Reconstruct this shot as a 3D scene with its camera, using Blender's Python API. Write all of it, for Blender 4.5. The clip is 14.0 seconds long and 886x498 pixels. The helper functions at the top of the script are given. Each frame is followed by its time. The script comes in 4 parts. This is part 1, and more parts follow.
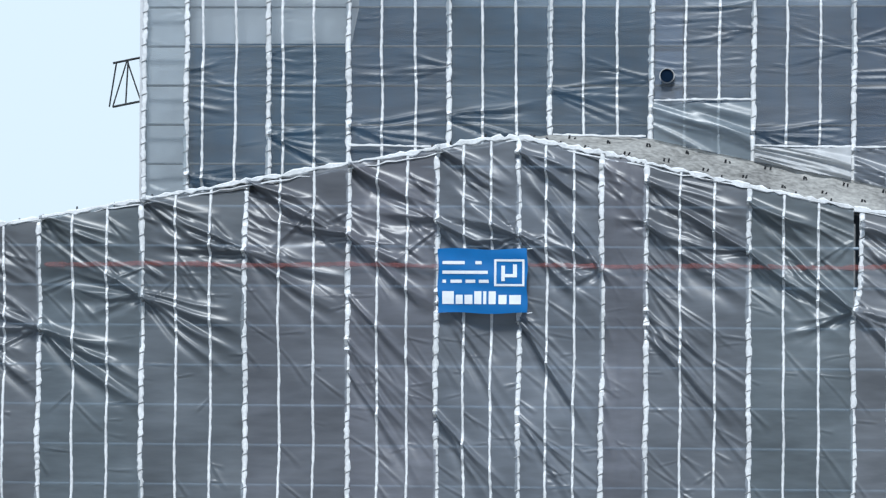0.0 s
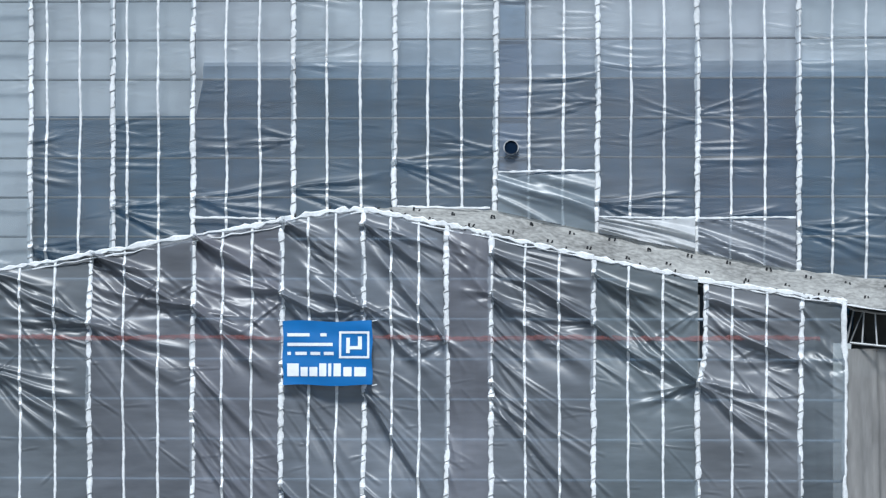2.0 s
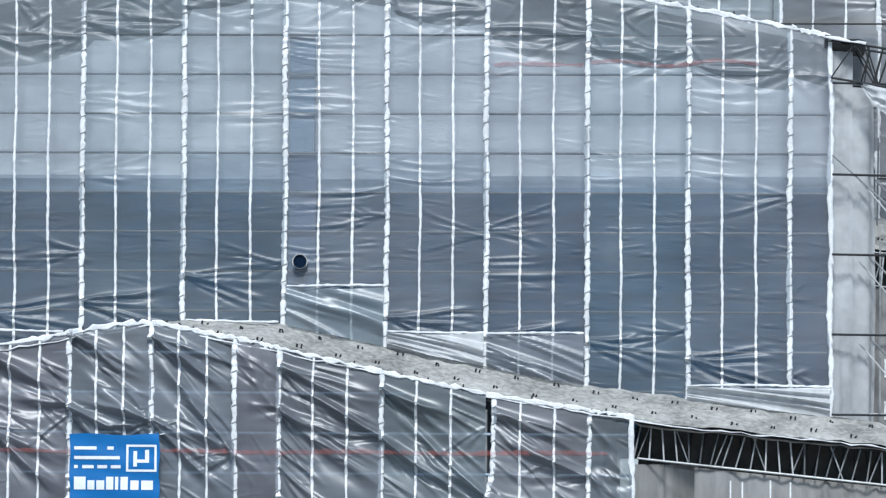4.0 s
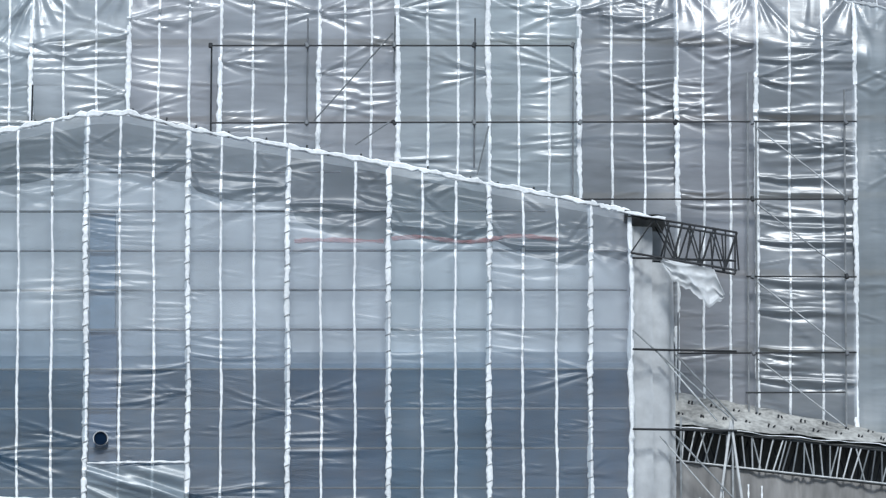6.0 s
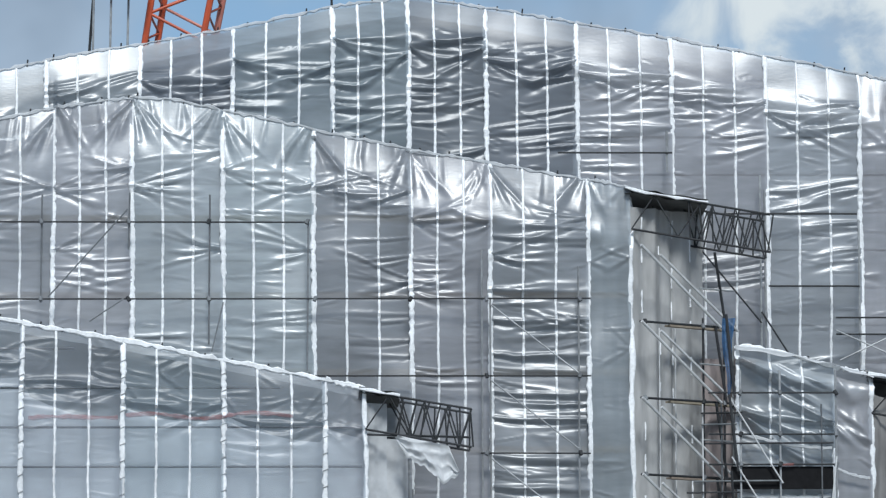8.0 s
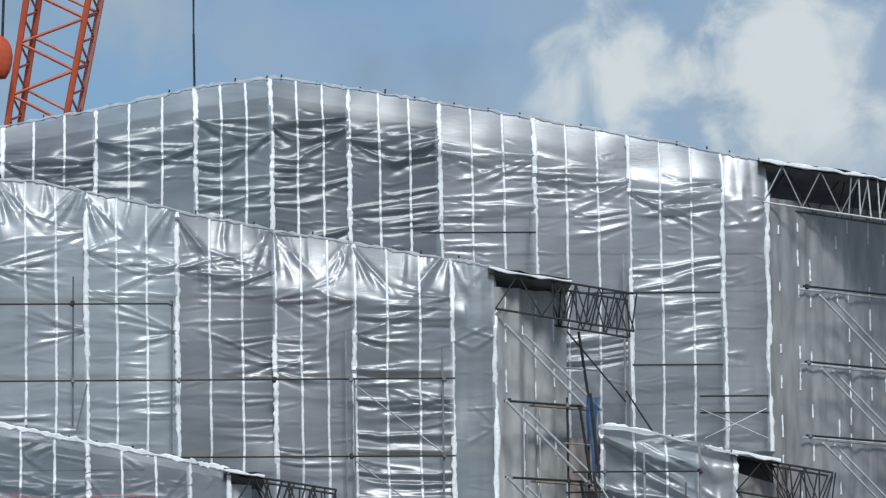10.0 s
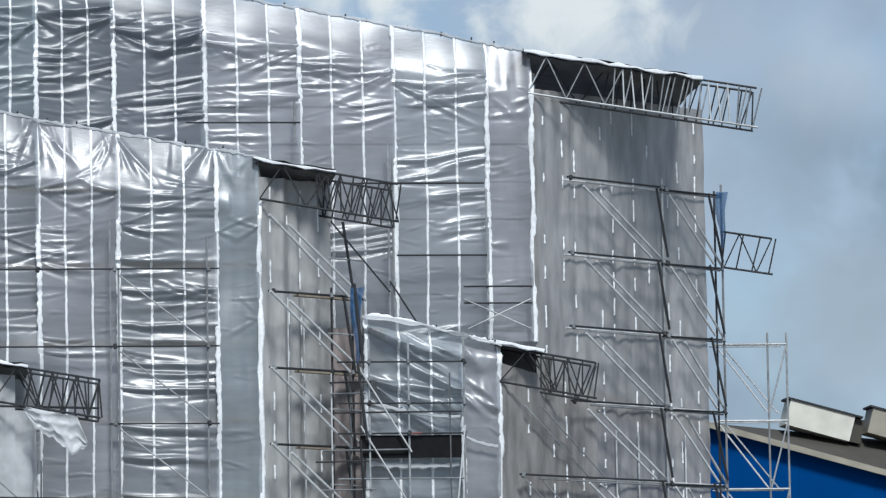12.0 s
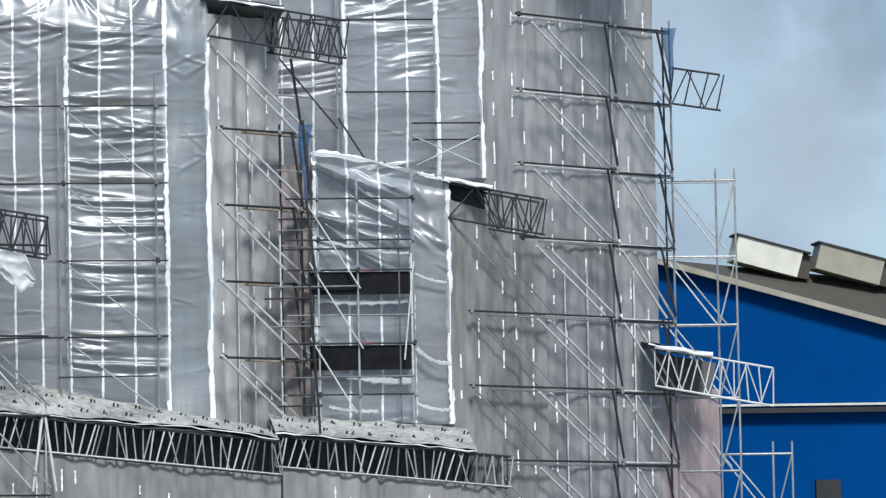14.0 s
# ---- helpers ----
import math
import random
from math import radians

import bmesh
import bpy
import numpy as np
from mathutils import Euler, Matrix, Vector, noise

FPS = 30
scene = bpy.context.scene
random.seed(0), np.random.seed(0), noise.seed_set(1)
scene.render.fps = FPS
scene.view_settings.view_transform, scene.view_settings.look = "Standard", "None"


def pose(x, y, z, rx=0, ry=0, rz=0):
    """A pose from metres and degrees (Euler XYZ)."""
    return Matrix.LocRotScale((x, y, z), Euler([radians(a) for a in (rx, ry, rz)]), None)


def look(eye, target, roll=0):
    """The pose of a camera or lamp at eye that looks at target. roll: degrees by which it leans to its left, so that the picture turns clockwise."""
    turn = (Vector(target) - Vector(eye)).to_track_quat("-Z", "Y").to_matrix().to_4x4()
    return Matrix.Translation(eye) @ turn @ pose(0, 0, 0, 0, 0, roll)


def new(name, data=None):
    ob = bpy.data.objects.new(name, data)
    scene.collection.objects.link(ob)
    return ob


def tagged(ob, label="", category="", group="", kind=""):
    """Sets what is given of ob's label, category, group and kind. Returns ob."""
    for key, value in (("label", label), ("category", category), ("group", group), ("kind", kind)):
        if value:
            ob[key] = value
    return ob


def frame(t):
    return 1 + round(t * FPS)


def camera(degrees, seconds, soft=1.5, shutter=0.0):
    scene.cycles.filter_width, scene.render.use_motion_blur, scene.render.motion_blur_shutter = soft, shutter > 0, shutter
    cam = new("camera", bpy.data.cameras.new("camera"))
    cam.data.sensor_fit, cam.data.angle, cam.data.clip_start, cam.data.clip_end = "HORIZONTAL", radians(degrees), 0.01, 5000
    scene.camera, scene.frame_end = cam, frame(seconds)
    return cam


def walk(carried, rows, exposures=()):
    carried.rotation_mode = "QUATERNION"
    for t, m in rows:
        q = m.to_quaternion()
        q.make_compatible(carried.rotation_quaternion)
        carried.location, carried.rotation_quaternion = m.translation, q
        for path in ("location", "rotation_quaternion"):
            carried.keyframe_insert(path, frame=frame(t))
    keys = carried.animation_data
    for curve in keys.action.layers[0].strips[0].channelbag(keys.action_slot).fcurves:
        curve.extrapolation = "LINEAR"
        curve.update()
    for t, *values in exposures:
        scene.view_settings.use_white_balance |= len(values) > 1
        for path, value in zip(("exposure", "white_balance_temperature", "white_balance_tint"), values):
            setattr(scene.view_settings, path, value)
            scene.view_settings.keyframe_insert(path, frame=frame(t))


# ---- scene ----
# the camera: a long lens on a tripod head, panning and tilting
cam = camera(10.0, 14.0, soft=1.3)
EYE = (0.0, 0.0, 8.0)
ROWS = [  # seconds, yaw, pitch, roll
    (0.0, 7.000, 0.500, 0.300),
    (0.5, 6.975, 0.428, 0.310),
    (1.0, 6.431, 0.687, 0.204),
    (1.5, 5.867, 1.012, 0.235),
    (2.0, 5.246, 1.321, 0.108),
    (2.2, 5.011, 1.468, 0.239),
    (4.3, 2.522, 2.933, 0.291),
    (4.5, 2.344, 3.178, 0.253),
    (5.0, 2.223, 3.748, 0.176),
    (5.5, 1.585, 4.158, 0.180),
    (6.0, 0.606, 4.619, -0.004),
    (6.5, -0.200, 4.944, -0.098),
    (7.0, -1.182, 5.526, -0.227),
    (7.5, -1.964, 6.140, -0.360),
    (7.7, -2.193, 6.336, -0.314),
    (9.8, -3.413, 7.545, -0.613),
    (10.0, -3.974, 7.506, -0.740),
    (10.5, -5.178, 7.452, -0.793),
    (11.0, -5.619, 7.186, -0.811),
    (11.5, -6.022, 6.811, -0.882),
    (12.0, -6.641, 6.225, -0.952),
    (12.5, -6.881, 5.696, -1.007),
    (13.0, -7.230, 5.236, -1.051),
    (13.5, -7.271, 4.806, -1.097),
    (14.0, -7.196, 4.366, -1.107),
]
walk(cam, [(t, pose(*EYE, 90 + p, 0, y) @ pose(0, 0, 0, 0, 0, r)) for t, y, p, r in ROWS],
     exposures=[(0.0, 0.1, 5750, 6), (2.2, 0.22, 5750, 6), (4.5, 0.3, 5780, 6), (6.5, 0.18, 5800, 6), (7.5, 0.15, 5850, 6),
                (10.0, -0.05, 5900, 6), (11.0, 0.06, 5910, 6), (12.0, 0.16, 5930, 7), (13.0, 0.28, 5950, 7), (13.5, 0.3, 5970, 7), (14.0, 0.42, 6000, 7)])

# ---- world and sun ----
SUN_DIR = Vector((0.05, -0.83, 0.95)).normalized()
world = bpy.data.worlds.new("sky")
scene.world = world
world.use_nodes = True


def build_sky():
    nt = world.node_tree
    nt.nodes.clear()
    ln = nt.links.new
    out = nt.nodes.new("ShaderNodeOutputWorld")
    bg = nt.nodes.new("ShaderNodeBackground")
    sky = nt.nodes.new("ShaderNodeTexSky")
    sky.sky_type = "NISHITA"
    sky.sun_disc = False
    sky.sun_elevation = math.asin(SUN_DIR.z)
    sky.sun_rotation = math.atan2(SUN_DIR.x, SUN_DIR.y)
    sky.dust_density = 0.4
    sky.ozone_density = 2.5
    coord = nt.nodes.new("ShaderNodeTexCoord")

    def noise_at(scale, detail, warp=0.3):
        tex = nt.nodes.new("ShaderNodeTexNoise")
        tex.inputs["Scale"].default_value = scale
        tex.inputs["Detail"].default_value = detail
        tex.inputs["Roughness"].default_value = 0.55
        tex.inputs["Distortion"].default_value = warp
        ln(coord.outputs["Generated"], tex.inputs["Vector"])
        return tex.outputs["Fac"]

    def blend(fac, a, colour):
        mix = nt.nodes.new("ShaderNodeMix")
        mix.data_type = "RGBA"
        ln(fac, mix.inputs["Factor"])
        ln(a, mix.inputs["A"])
        mix.inputs["B"].default_value = (*colour, 1)
        return mix.outputs["Result"]

    def ranged(value, lo, hi, top=1.0):
        m = nt.nodes.new("ShaderNodeMapRange")
        m.interpolation_type = "SMOOTHSTEP"
        m.inputs["From Min"].default_value = lo
        m.inputs["From Max"].default_value = hi
        m.inputs["To Max"].default_value = top
        ln(value, m.inputs["Value"])
        return m.outputs["Result"]

    thin = blend(ranged(noise_at(11.0, 5), 0.36, 0.62, 0.88), sky.outputs["Color"], (4.7, 5.4, 6.3))
    dark = blend(ranged(noise_at(17.0, 4, 0.15), 0.44, 0.66, 0.6), thin, (2.9, 3.55, 4.4))
    ragged = noise_at(60.0, 6, 0.5)
    colour = dark
    wisp = noise_at(34.0, 4, 0.2)
    # soft grey and pale banks of cloud: direction, reach, shade
    for at, size, shade in (((0.1867, 0.9741, 0.1277), 0.022, (3.1, 3.7, 4.4)),
                            ((0.1920, 0.9708, 0.1437), 0.018, (5.6, 6.3, 7.0)),
                            ((0.2073, 0.9718, 0.1128), 0.024, (2.7, 3.3, 3.9)),
                            ((0.1931, 0.9762, 0.0960), 0.026, (4.1, 4.8, 5.4)),
                            ((0.1757, 0.9787, 0.1150), 0.020, (4.0, 4.8, 5.6)),
                            ((0.0069, 0.9843, 0.1766), 0.016, (5.6, 6.1, 6.2)),
                            ((0.1685, 0.9735, 0.1547), 0.020, (4.6, 5.2, 5.9))):
        away = nt.nodes.new("ShaderNodeVectorMath")
        away.operation = "DISTANCE"
        away.inputs[1].default_value = at
        ln(coord.outputs["Generated"], away.inputs[0])
        torn = nt.nodes.new("ShaderNodeMath")
        torn.operation = "MULTIPLY_ADD"
        torn.inputs[1].default_value = 0.06
        ln(wisp, torn.inputs[0])
        ln(away.outputs["Value"], torn.inputs[2])
        colour = blend(ranged(torn.outputs["Value"], size + 0.03, size + 0.004, 0.8), colour, shade)
    # heaps of bright cloud: direction and size
    for at, size in (((0.1035, 0.9812, 0.1630), 0.020),
             ((0.1222, 0.9784, 0.1640), 0.016),
             ((0.1376, 0.9771, 0.1620), 0.026),
             ((-0.2014, 0.9790, 0.0317), 0.055)):
        near = nt.nodes.new("ShaderNodeVectorMath")
        near.operation = "DISTANCE"
        near.inputs[1].default_value = at
        ln(coord.outputs["Generated"], near.inputs[0])
        edge = nt.nodes.new("ShaderNodeMath")
        edge.operation = "MULTIPLY_ADD"
        edge.inputs[1].default_value = 0.05
        ln(ragged, edge.inputs[0])
        ln(near.outputs["Value"], edge.inputs[2])
        colour = blend(ranged(edge.outputs["Value"], size + 0.024, size + 0.006), colour, (8.7, 8.8, 8.5) if size < 0.05 else (9.5, 10.4, 10.9))
    ln(colour, bg.inputs["Color"])
    bg.inputs["Strength"].default_value = 0.08
    ln(bg.outputs["Background"], out.inputs["Surface"])


build_sky()
sun = new("sun", bpy.data.lights.new("sun", "SUN"))
sun.data.energy = 3.5
sun.data.angle = radians(12)
sun.data.color = (1.0, 0.96, 0.9)
sun.matrix_world = look(SUN_DIR * 300 + Vector((0, 130, 0)), (0, 130, 0))


# ---- materials ----
def material(name, base, rough=0.6, metal=0.0, grain=0.0, grain_scale=8.0, bump=0.0, bump_scale=40.0, second=None, random=0.0,
             clear=0.0, stretch=(1, 1, 1), spec=0.5, ior=1.5):
    """A procedural surface: base colour broken up at two scales, fine relief, and for sheeting a share that lets light through."""
    m = bpy.data.materials.new(name)
    m.use_nodes = True
    nt = m.node_tree
    ln = nt.links.new
    bsdf, out = nt.nodes["Principled BSDF"], nt.nodes["Material Output"]
    bsdf.inputs["Roughness"].default_value = rough
    bsdf.inputs["Metallic"].default_value = metal
    bsdf.inputs["Specular IOR Level"].default_value = spec
    bsdf.inputs["IOR"].default_value = ior
    coord = nt.nodes.new("ShaderNodeNewGeometry")
    mapping = nt.nodes.new("ShaderNodeMapping")
    mapping.inputs["Scale"].default_value = stretch
    ln(coord.outputs["Position"], mapping.inputs["Vector"])
    coarse = nt.nodes.new("ShaderNodeTexNoise")
    coarse.inputs["Scale"].default_value = grain_scale * 0.12
    coarse.inputs["Detail"].default_value = 3
    fine = nt.nodes.new("ShaderNodeTexNoise")
    fine.inputs["Scale"].default_value = grain_scale
    fine.inputs["Detail"].default_value = 5
    both = nt.nodes.new("ShaderNodeMath")
    both.operation = "ADD"
    ln(mapping.outputs["Vector"], coarse.inputs["Vector"])
    ln(mapping.outputs["Vector"], fine.inputs["Vector"])
    ln(coarse.outputs["Fac"], both.inputs[0])
    ln(fine.outputs["Fac"], both.inputs[1])
    ramp = nt.nodes.new("ShaderNodeMapRange")
    ramp.inputs["From Min"].default_value = 0.7
    ramp.inputs["From Max"].default_value = 1.3
    ln(both.outputs["Value"], ramp.inputs["Value"])
    mix = nt.nodes.new("ShaderNodeMix")
    mix.data_type = "RGBA"
    low = second or tuple(c * (1 - grain) for c in base)
    mix.inputs["A"].default_value = (*low, 1)
    mix.inputs["B"].default_value = (*(min(1, c * (1 + grain * 0.4)) for c in base), 1)
    ln(ramp.outputs["Result"], mix.inputs["Factor"])
    colour = mix.outputs["Result"]
    if random:
        info = nt.nodes.new("ShaderNodeObjectInfo")
        shift = nt.nodes.new("ShaderNodeMapRange")
        shift.inputs["To Min"].default_value = 1 - random
        shift.inputs["To Max"].default_value = 1 + random
        ln(info.outputs["Random"], shift.inputs["Value"])
        hsv = nt.nodes.new("ShaderNodeHueSaturation")
        ln(shift.outputs["Result"], hsv.inputs["Value"])
        turn = nt.nodes.new("ShaderNodeMath")
        turn.operation = "PINGPONG"
        turn.inputs[1].default_value = 0.05
        tint = nt.nodes.new("ShaderNodeMath")
        tint.inputs[1].default_value = 0.475
        ln(info.outputs["Random"], turn.inputs[0])
        ln(turn.outputs["Value"], tint.inputs[0])
        ln(tint.outputs["Value"], hsv.inputs["Hue"])
        ln(colour, hsv.inputs["Color"])
        colour = hsv.outputs["Color"]
        if clear:  # batches of sheeting differ a little in tint
            batch = nt.nodes.new("ShaderNodeMath")
            batch.operation = "PINGPONG"
            batch.inputs[1].default_value = 0.07
            ln(info.outputs["Random"], batch.inputs[0])
            spread = nt.nodes.new("ShaderNodeMapRange")
            spread.inputs["From Max"].default_value = 0.07
            ln(batch.outputs["Value"], spread.inputs["Value"])
            cast = nt.nodes.new("ShaderNodeMix")
            cast.data_type = "RGBA"
            cast.inputs["A"].default_value = (1.035, 0.985, 0.995, 1)
            cast.inputs["B"].default_value = (0.94, 1.02, 1.025, 1)
            ln(spread.outputs["Result"], cast.inputs["Factor"])
            tinted = nt.nodes.new("ShaderNodeMix")
            tinted.data_type = "RGBA"
            tinted.blend_type = "MULTIPLY"
            tinted.inputs["Factor"].default_value = 1.0
            ln(colour, tinted.inputs["A"])
            ln(cast.outputs["Result"], tinted.inputs["B"])
            colour = tinted.outputs["Result"]
    ln(colour, bsdf.inputs["Base Color"])
    if bump:
        b = nt.nodes.new("ShaderNodeBump")
        b.inputs["Strength"].default_value = bump
        b.inputs["Distance"].default_value = 0.02
        tex = nt.nodes.new("ShaderNodeTexNoise")
        tex.inputs["Scale"].default_value = bump_scale
        tex.inputs["Detail"].default_value = 4
        ln(mapping.outputs["Vector"], tex.inputs["Vector"])
        ln(tex.outputs["Fac"], b.inputs["Height"])
        ln(b.outputs["Normal"], bsdf.inputs["Normal"])
    if clear:
        see = nt.nodes.new("ShaderNodeBsdfTransparent")
        see.inputs["Color"].default_value = (0.9, 0.94, 0.97, 1)
        glow = nt.nodes.new("ShaderNodeBsdfTranslucent")
        ln(colour, glow.inputs["Color"])
        body = nt.nodes.new("ShaderNodeMixShader")
        body.inputs["Fac"].default_value = 0.25
        ln(bsdf.outputs["BSDF"], body.inputs[1])
        ln(glow.outputs["BSDF"], body.inputs[2])
        cover = nt.nodes.new("ShaderNodeMixShader")
        cover.inputs["Fac"].default_value = clear
        ln(body.outputs["Shader"], cover.inputs[1])
        ln(see.outputs["BSDF"], cover.inputs[2])
        ln(cover.outputs["Shader"], out.inputs["Surface"])
    return m


SHEET = material("plastic_sheet", (0.39, 0.4, 0.42), 0.37, grain=0.3, grain_scale=2.0, bump=0.14, bump_scale=11.0, random=0.2, clear=0.38, stretch=(0.5, 1, 2.2), spec=1.0, ior=1.8)
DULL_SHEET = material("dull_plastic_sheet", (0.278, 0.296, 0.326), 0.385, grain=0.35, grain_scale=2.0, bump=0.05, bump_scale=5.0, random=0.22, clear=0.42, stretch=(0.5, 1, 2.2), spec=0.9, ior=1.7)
CLEAR_SHEET = material("clear_plastic_sheet", (0.32, 0.345, 0.37), 0.42, grain=0.3, grain_scale=2.0, bump=0.07, bump_scale=5.0, random=0.2, clear=0.63, stretch=(0.5, 1, 2.2), spec=0.9, ior=1.7)
SEAM = material("white_tape", (0.8, 0.81, 0.82), 0.5, grain=0.25, grain_scale=14.0, bump=0.4, bump_scale=25.0)
FLAP = material("loose_sheet", (0.66, 0.67, 0.68), 0.4, grain=0.25, grain_scale=3.0, bump=0.3, bump_scale=8.0, clear=0.12)
PALE_CURTAIN = material("pale_grey_curtain", (0.5, 0.495, 0.485), 0.6, grain=0.35, grain_scale=2.5, bump=0.4, bump_scale=7.0, stretch=(1.5, 1.5, 0.35), clear=0.05)
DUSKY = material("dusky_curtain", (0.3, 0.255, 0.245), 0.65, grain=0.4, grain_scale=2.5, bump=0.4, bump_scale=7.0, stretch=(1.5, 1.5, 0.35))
PINK_CURTAIN = material("pinkish_curtain", (0.5, 0.395, 0.38), 0.6, grain=0.3, grain_scale=2.5, bump=0.4, bump_scale=7.0, stretch=(1.5, 1.5, 0.35), clear=0.05)
CURTAIN = material("grey_curtain", (0.37, 0.355, 0.342), 0.65, grain=0.45, grain_scale=2.5, bump=0.4, bump_scale=7.0, stretch=(1.5, 1.5, 0.35), clear=0.08)
STEEL = material("galvanised_tube", (0.33, 0.34, 0.345), 0.5, 0.25, grain=0.4, grain_scale=6.0, random=0.25)
DULL_TUBE = material("dull_tube", (0.17, 0.18, 0.19), 0.7, 0.2, grain=0.4, grain_scale=6.0, random=0.3)
DARK = material("dark_tube", (0.022, 0.024, 0.027), 0.75, 0.0, grain=0.4, grain_scale=6.0, random=0.2)
BRIGHT = material("bright_tube", (0.54, 0.545, 0.545), 0.5, 0.0, grain=0.3, grain_scale=6.0, random=0.1)
PLANK = material("scaffold_plank", (0.27, 0.23, 0.17), 0.8, grain=0.4, grain_scale=5.0, random=0.2)
ROOF = material("roof_board", (0.37, 0.365, 0.345), 0.75, grain=0.6, grain_scale=7.0, bump=0.6, bump_scale=12.0)
# dark tone that carries the shade beneath the boarded roofs
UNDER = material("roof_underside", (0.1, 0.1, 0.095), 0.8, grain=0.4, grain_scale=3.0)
HULL = material("navy_hull_paint", (0.01, 0.068, 0.14), 0.45, grain=0.4, grain_scale=1.5)
UPPER = material("pale_hull_paint", (0.72, 0.73, 0.75), 0.5, grain=0.2, grain_scale=1.5)
SLATE = material("slate_blue_paint", (0.1, 0.16, 0.26), 0.5, grain=0.3, grain_scale=1.5)
MOUTH = material("pipe_shade", (0.004, 0.014, 0.035), 0.9, grain=0.3, spec=0.1)
BLUE_GREY = material("blue_grey_paint", (0.27, 0.35, 0.44), 0.5, grain=0.3, grain_scale=1.5)
TOP_BAND = material("top_band_grey", (0.4, 0.43, 0.44), 0.55, grain=0.3, grain_scale=1.2)
LIGHT_BLUE_GREY = material("light_blue_grey_tone", (0.45, 0.5, 0.56), 0.5, grain=0.25, grain_scale=1.5)
# dimmer copy of the deckhouse tone; lowers the brightness of sheets in front
DIM_WORKS = material("dim_deckhouse_tone", (0.3, 0.33, 0.36), 0.5, grain=0.3, grain_scale=1.5)
GREY_WORKS = material("grey_deckhouse_paint", (0.62, 0.63, 0.65), 0.5, grain=0.25, grain_scale=1.5)
CORE = material("grey_primer", (0.07, 0.085, 0.105), 0.6, grain=0.35, grain_scale=1.2)
TARRED = material("tarred_board", (0.012, 0.012, 0.013), 0.9, grain=0.5, grain_scale=5.0, spec=0.1)
BLUE = material("blue_netting", (0.045, 0.14, 0.31), 0.7, grain=0.5, grain_scale=6.0, clear=0.3)
SIGN = material("blue_banner", (0.006, 0.135, 0.4), 0.45, grain=0.12, grain_scale=3.0, bump=0.3, bump_scale=4.0)
PRINT = material("white_print", (0.8, 0.82, 0.85), 0.5, grain=0.1)
RED = material("red_tape", (0.5, 0.14, 0.11), 0.5, grain=0.4, grain_scale=5.0, clear=0.68)
HALL = material("blue_cladding", (0.0006, 0.046, 0.19), 0.7, grain=0.15, grain_scale=1.0, spec=0.05)
HALLROOF = material("brown_roof", (0.058, 0.052, 0.042), 0.85, grain=0.3, grain_scale=1.2)
BOX = material("roof_light_shell", (0.62, 0.6, 0.52), 0.6, grain=0.2, grain_scale=2.0)
TAN_BOX = material("weathered_roof_light_shell", (0.31, 0.285, 0.225), 0.65, grain=0.25, grain_scale=2.0)
ORANGE = material("orange_crane_paint", (0.44, 0.075, 0.025), 0.45, grain=0.3, grain_scale=2.0)
PALE_ORANGE = material("pale_orange_crane_paint", (0.52, 0.19, 0.14), 0.5, grain=0.4, grain_scale=2.0)
RUST = material("dark_red_paint", (0.12, 0.02, 0.015), 0.6, grain=0.4, grain_scale=4.0)
GROUND = material("quay_concrete", (0.22, 0.22, 0.21), 0.85, grain=0.3, grain_scale=0.6, bump=0.3, bump_scale=3.0)


# ---- helpers ----
def empty(name, at, label, category, kind="", group=""):
    ob = new(name)
    ob.location = at
    ob.empty_display_size = 0.3
    bpy.context.view_layer.update()
    return tagged(ob, label, category, group, kind)


def under(ob, parent):
    """Parents ob, whose pose is given in the world, to an unrotated parent."""
    if parent is not None:
        ob.parent = parent
        ob.matrix_parent_inverse = Matrix.Translation(-parent.location)
    return ob


def mesh_part(name, verts, faces, mat, parent, label="", smooth=False):
    me = bpy.data.meshes.new(name)
    me.from_pydata(verts, [], faces)
    me.materials.append(mat)
    if smooth:
        me.polygons.foreach_set("use_smooth", [True] * len(me.polygons))
    me.update()
    ob = under(new(name, me), parent)
    return tagged(ob, label) if label else ob


def grid_part(name, P, mat, parent, label="", smooth=True):
    """A sheet from an array of points of shape rows x columns x 3."""
    n, m = P.shape[:2]
    idx = np.arange(n * m).reshape(n, m)
    faces = np.stack([idx[:-1, :-1], idx[:-1, 1:], idx[1:, 1:], idx[1:, :-1]], -1).reshape(-1, 4)
    return mesh_part(name, P.reshape(-1, 3).tolist(), faces.tolist(), mat, parent, label, smooth)


def box_part(name, lo, hi, mat, parent, label=""):
    (a, b, c), (d, e, f) = lo, hi
    v = [(a, b, c), (d, b, c), (d, e, c), (a, e, c), (a, b, f), (d, b, f), (d, e, f), (a, e, f)]
    q = [(0, 3, 2, 1), (4, 5, 6, 7), (0, 1, 5, 4), (1, 2, 6, 5), (2, 3, 7, 6), (3, 0, 4, 7)]
    return mesh_part(name, v, q, mat, parent, label)


TUBES = {}


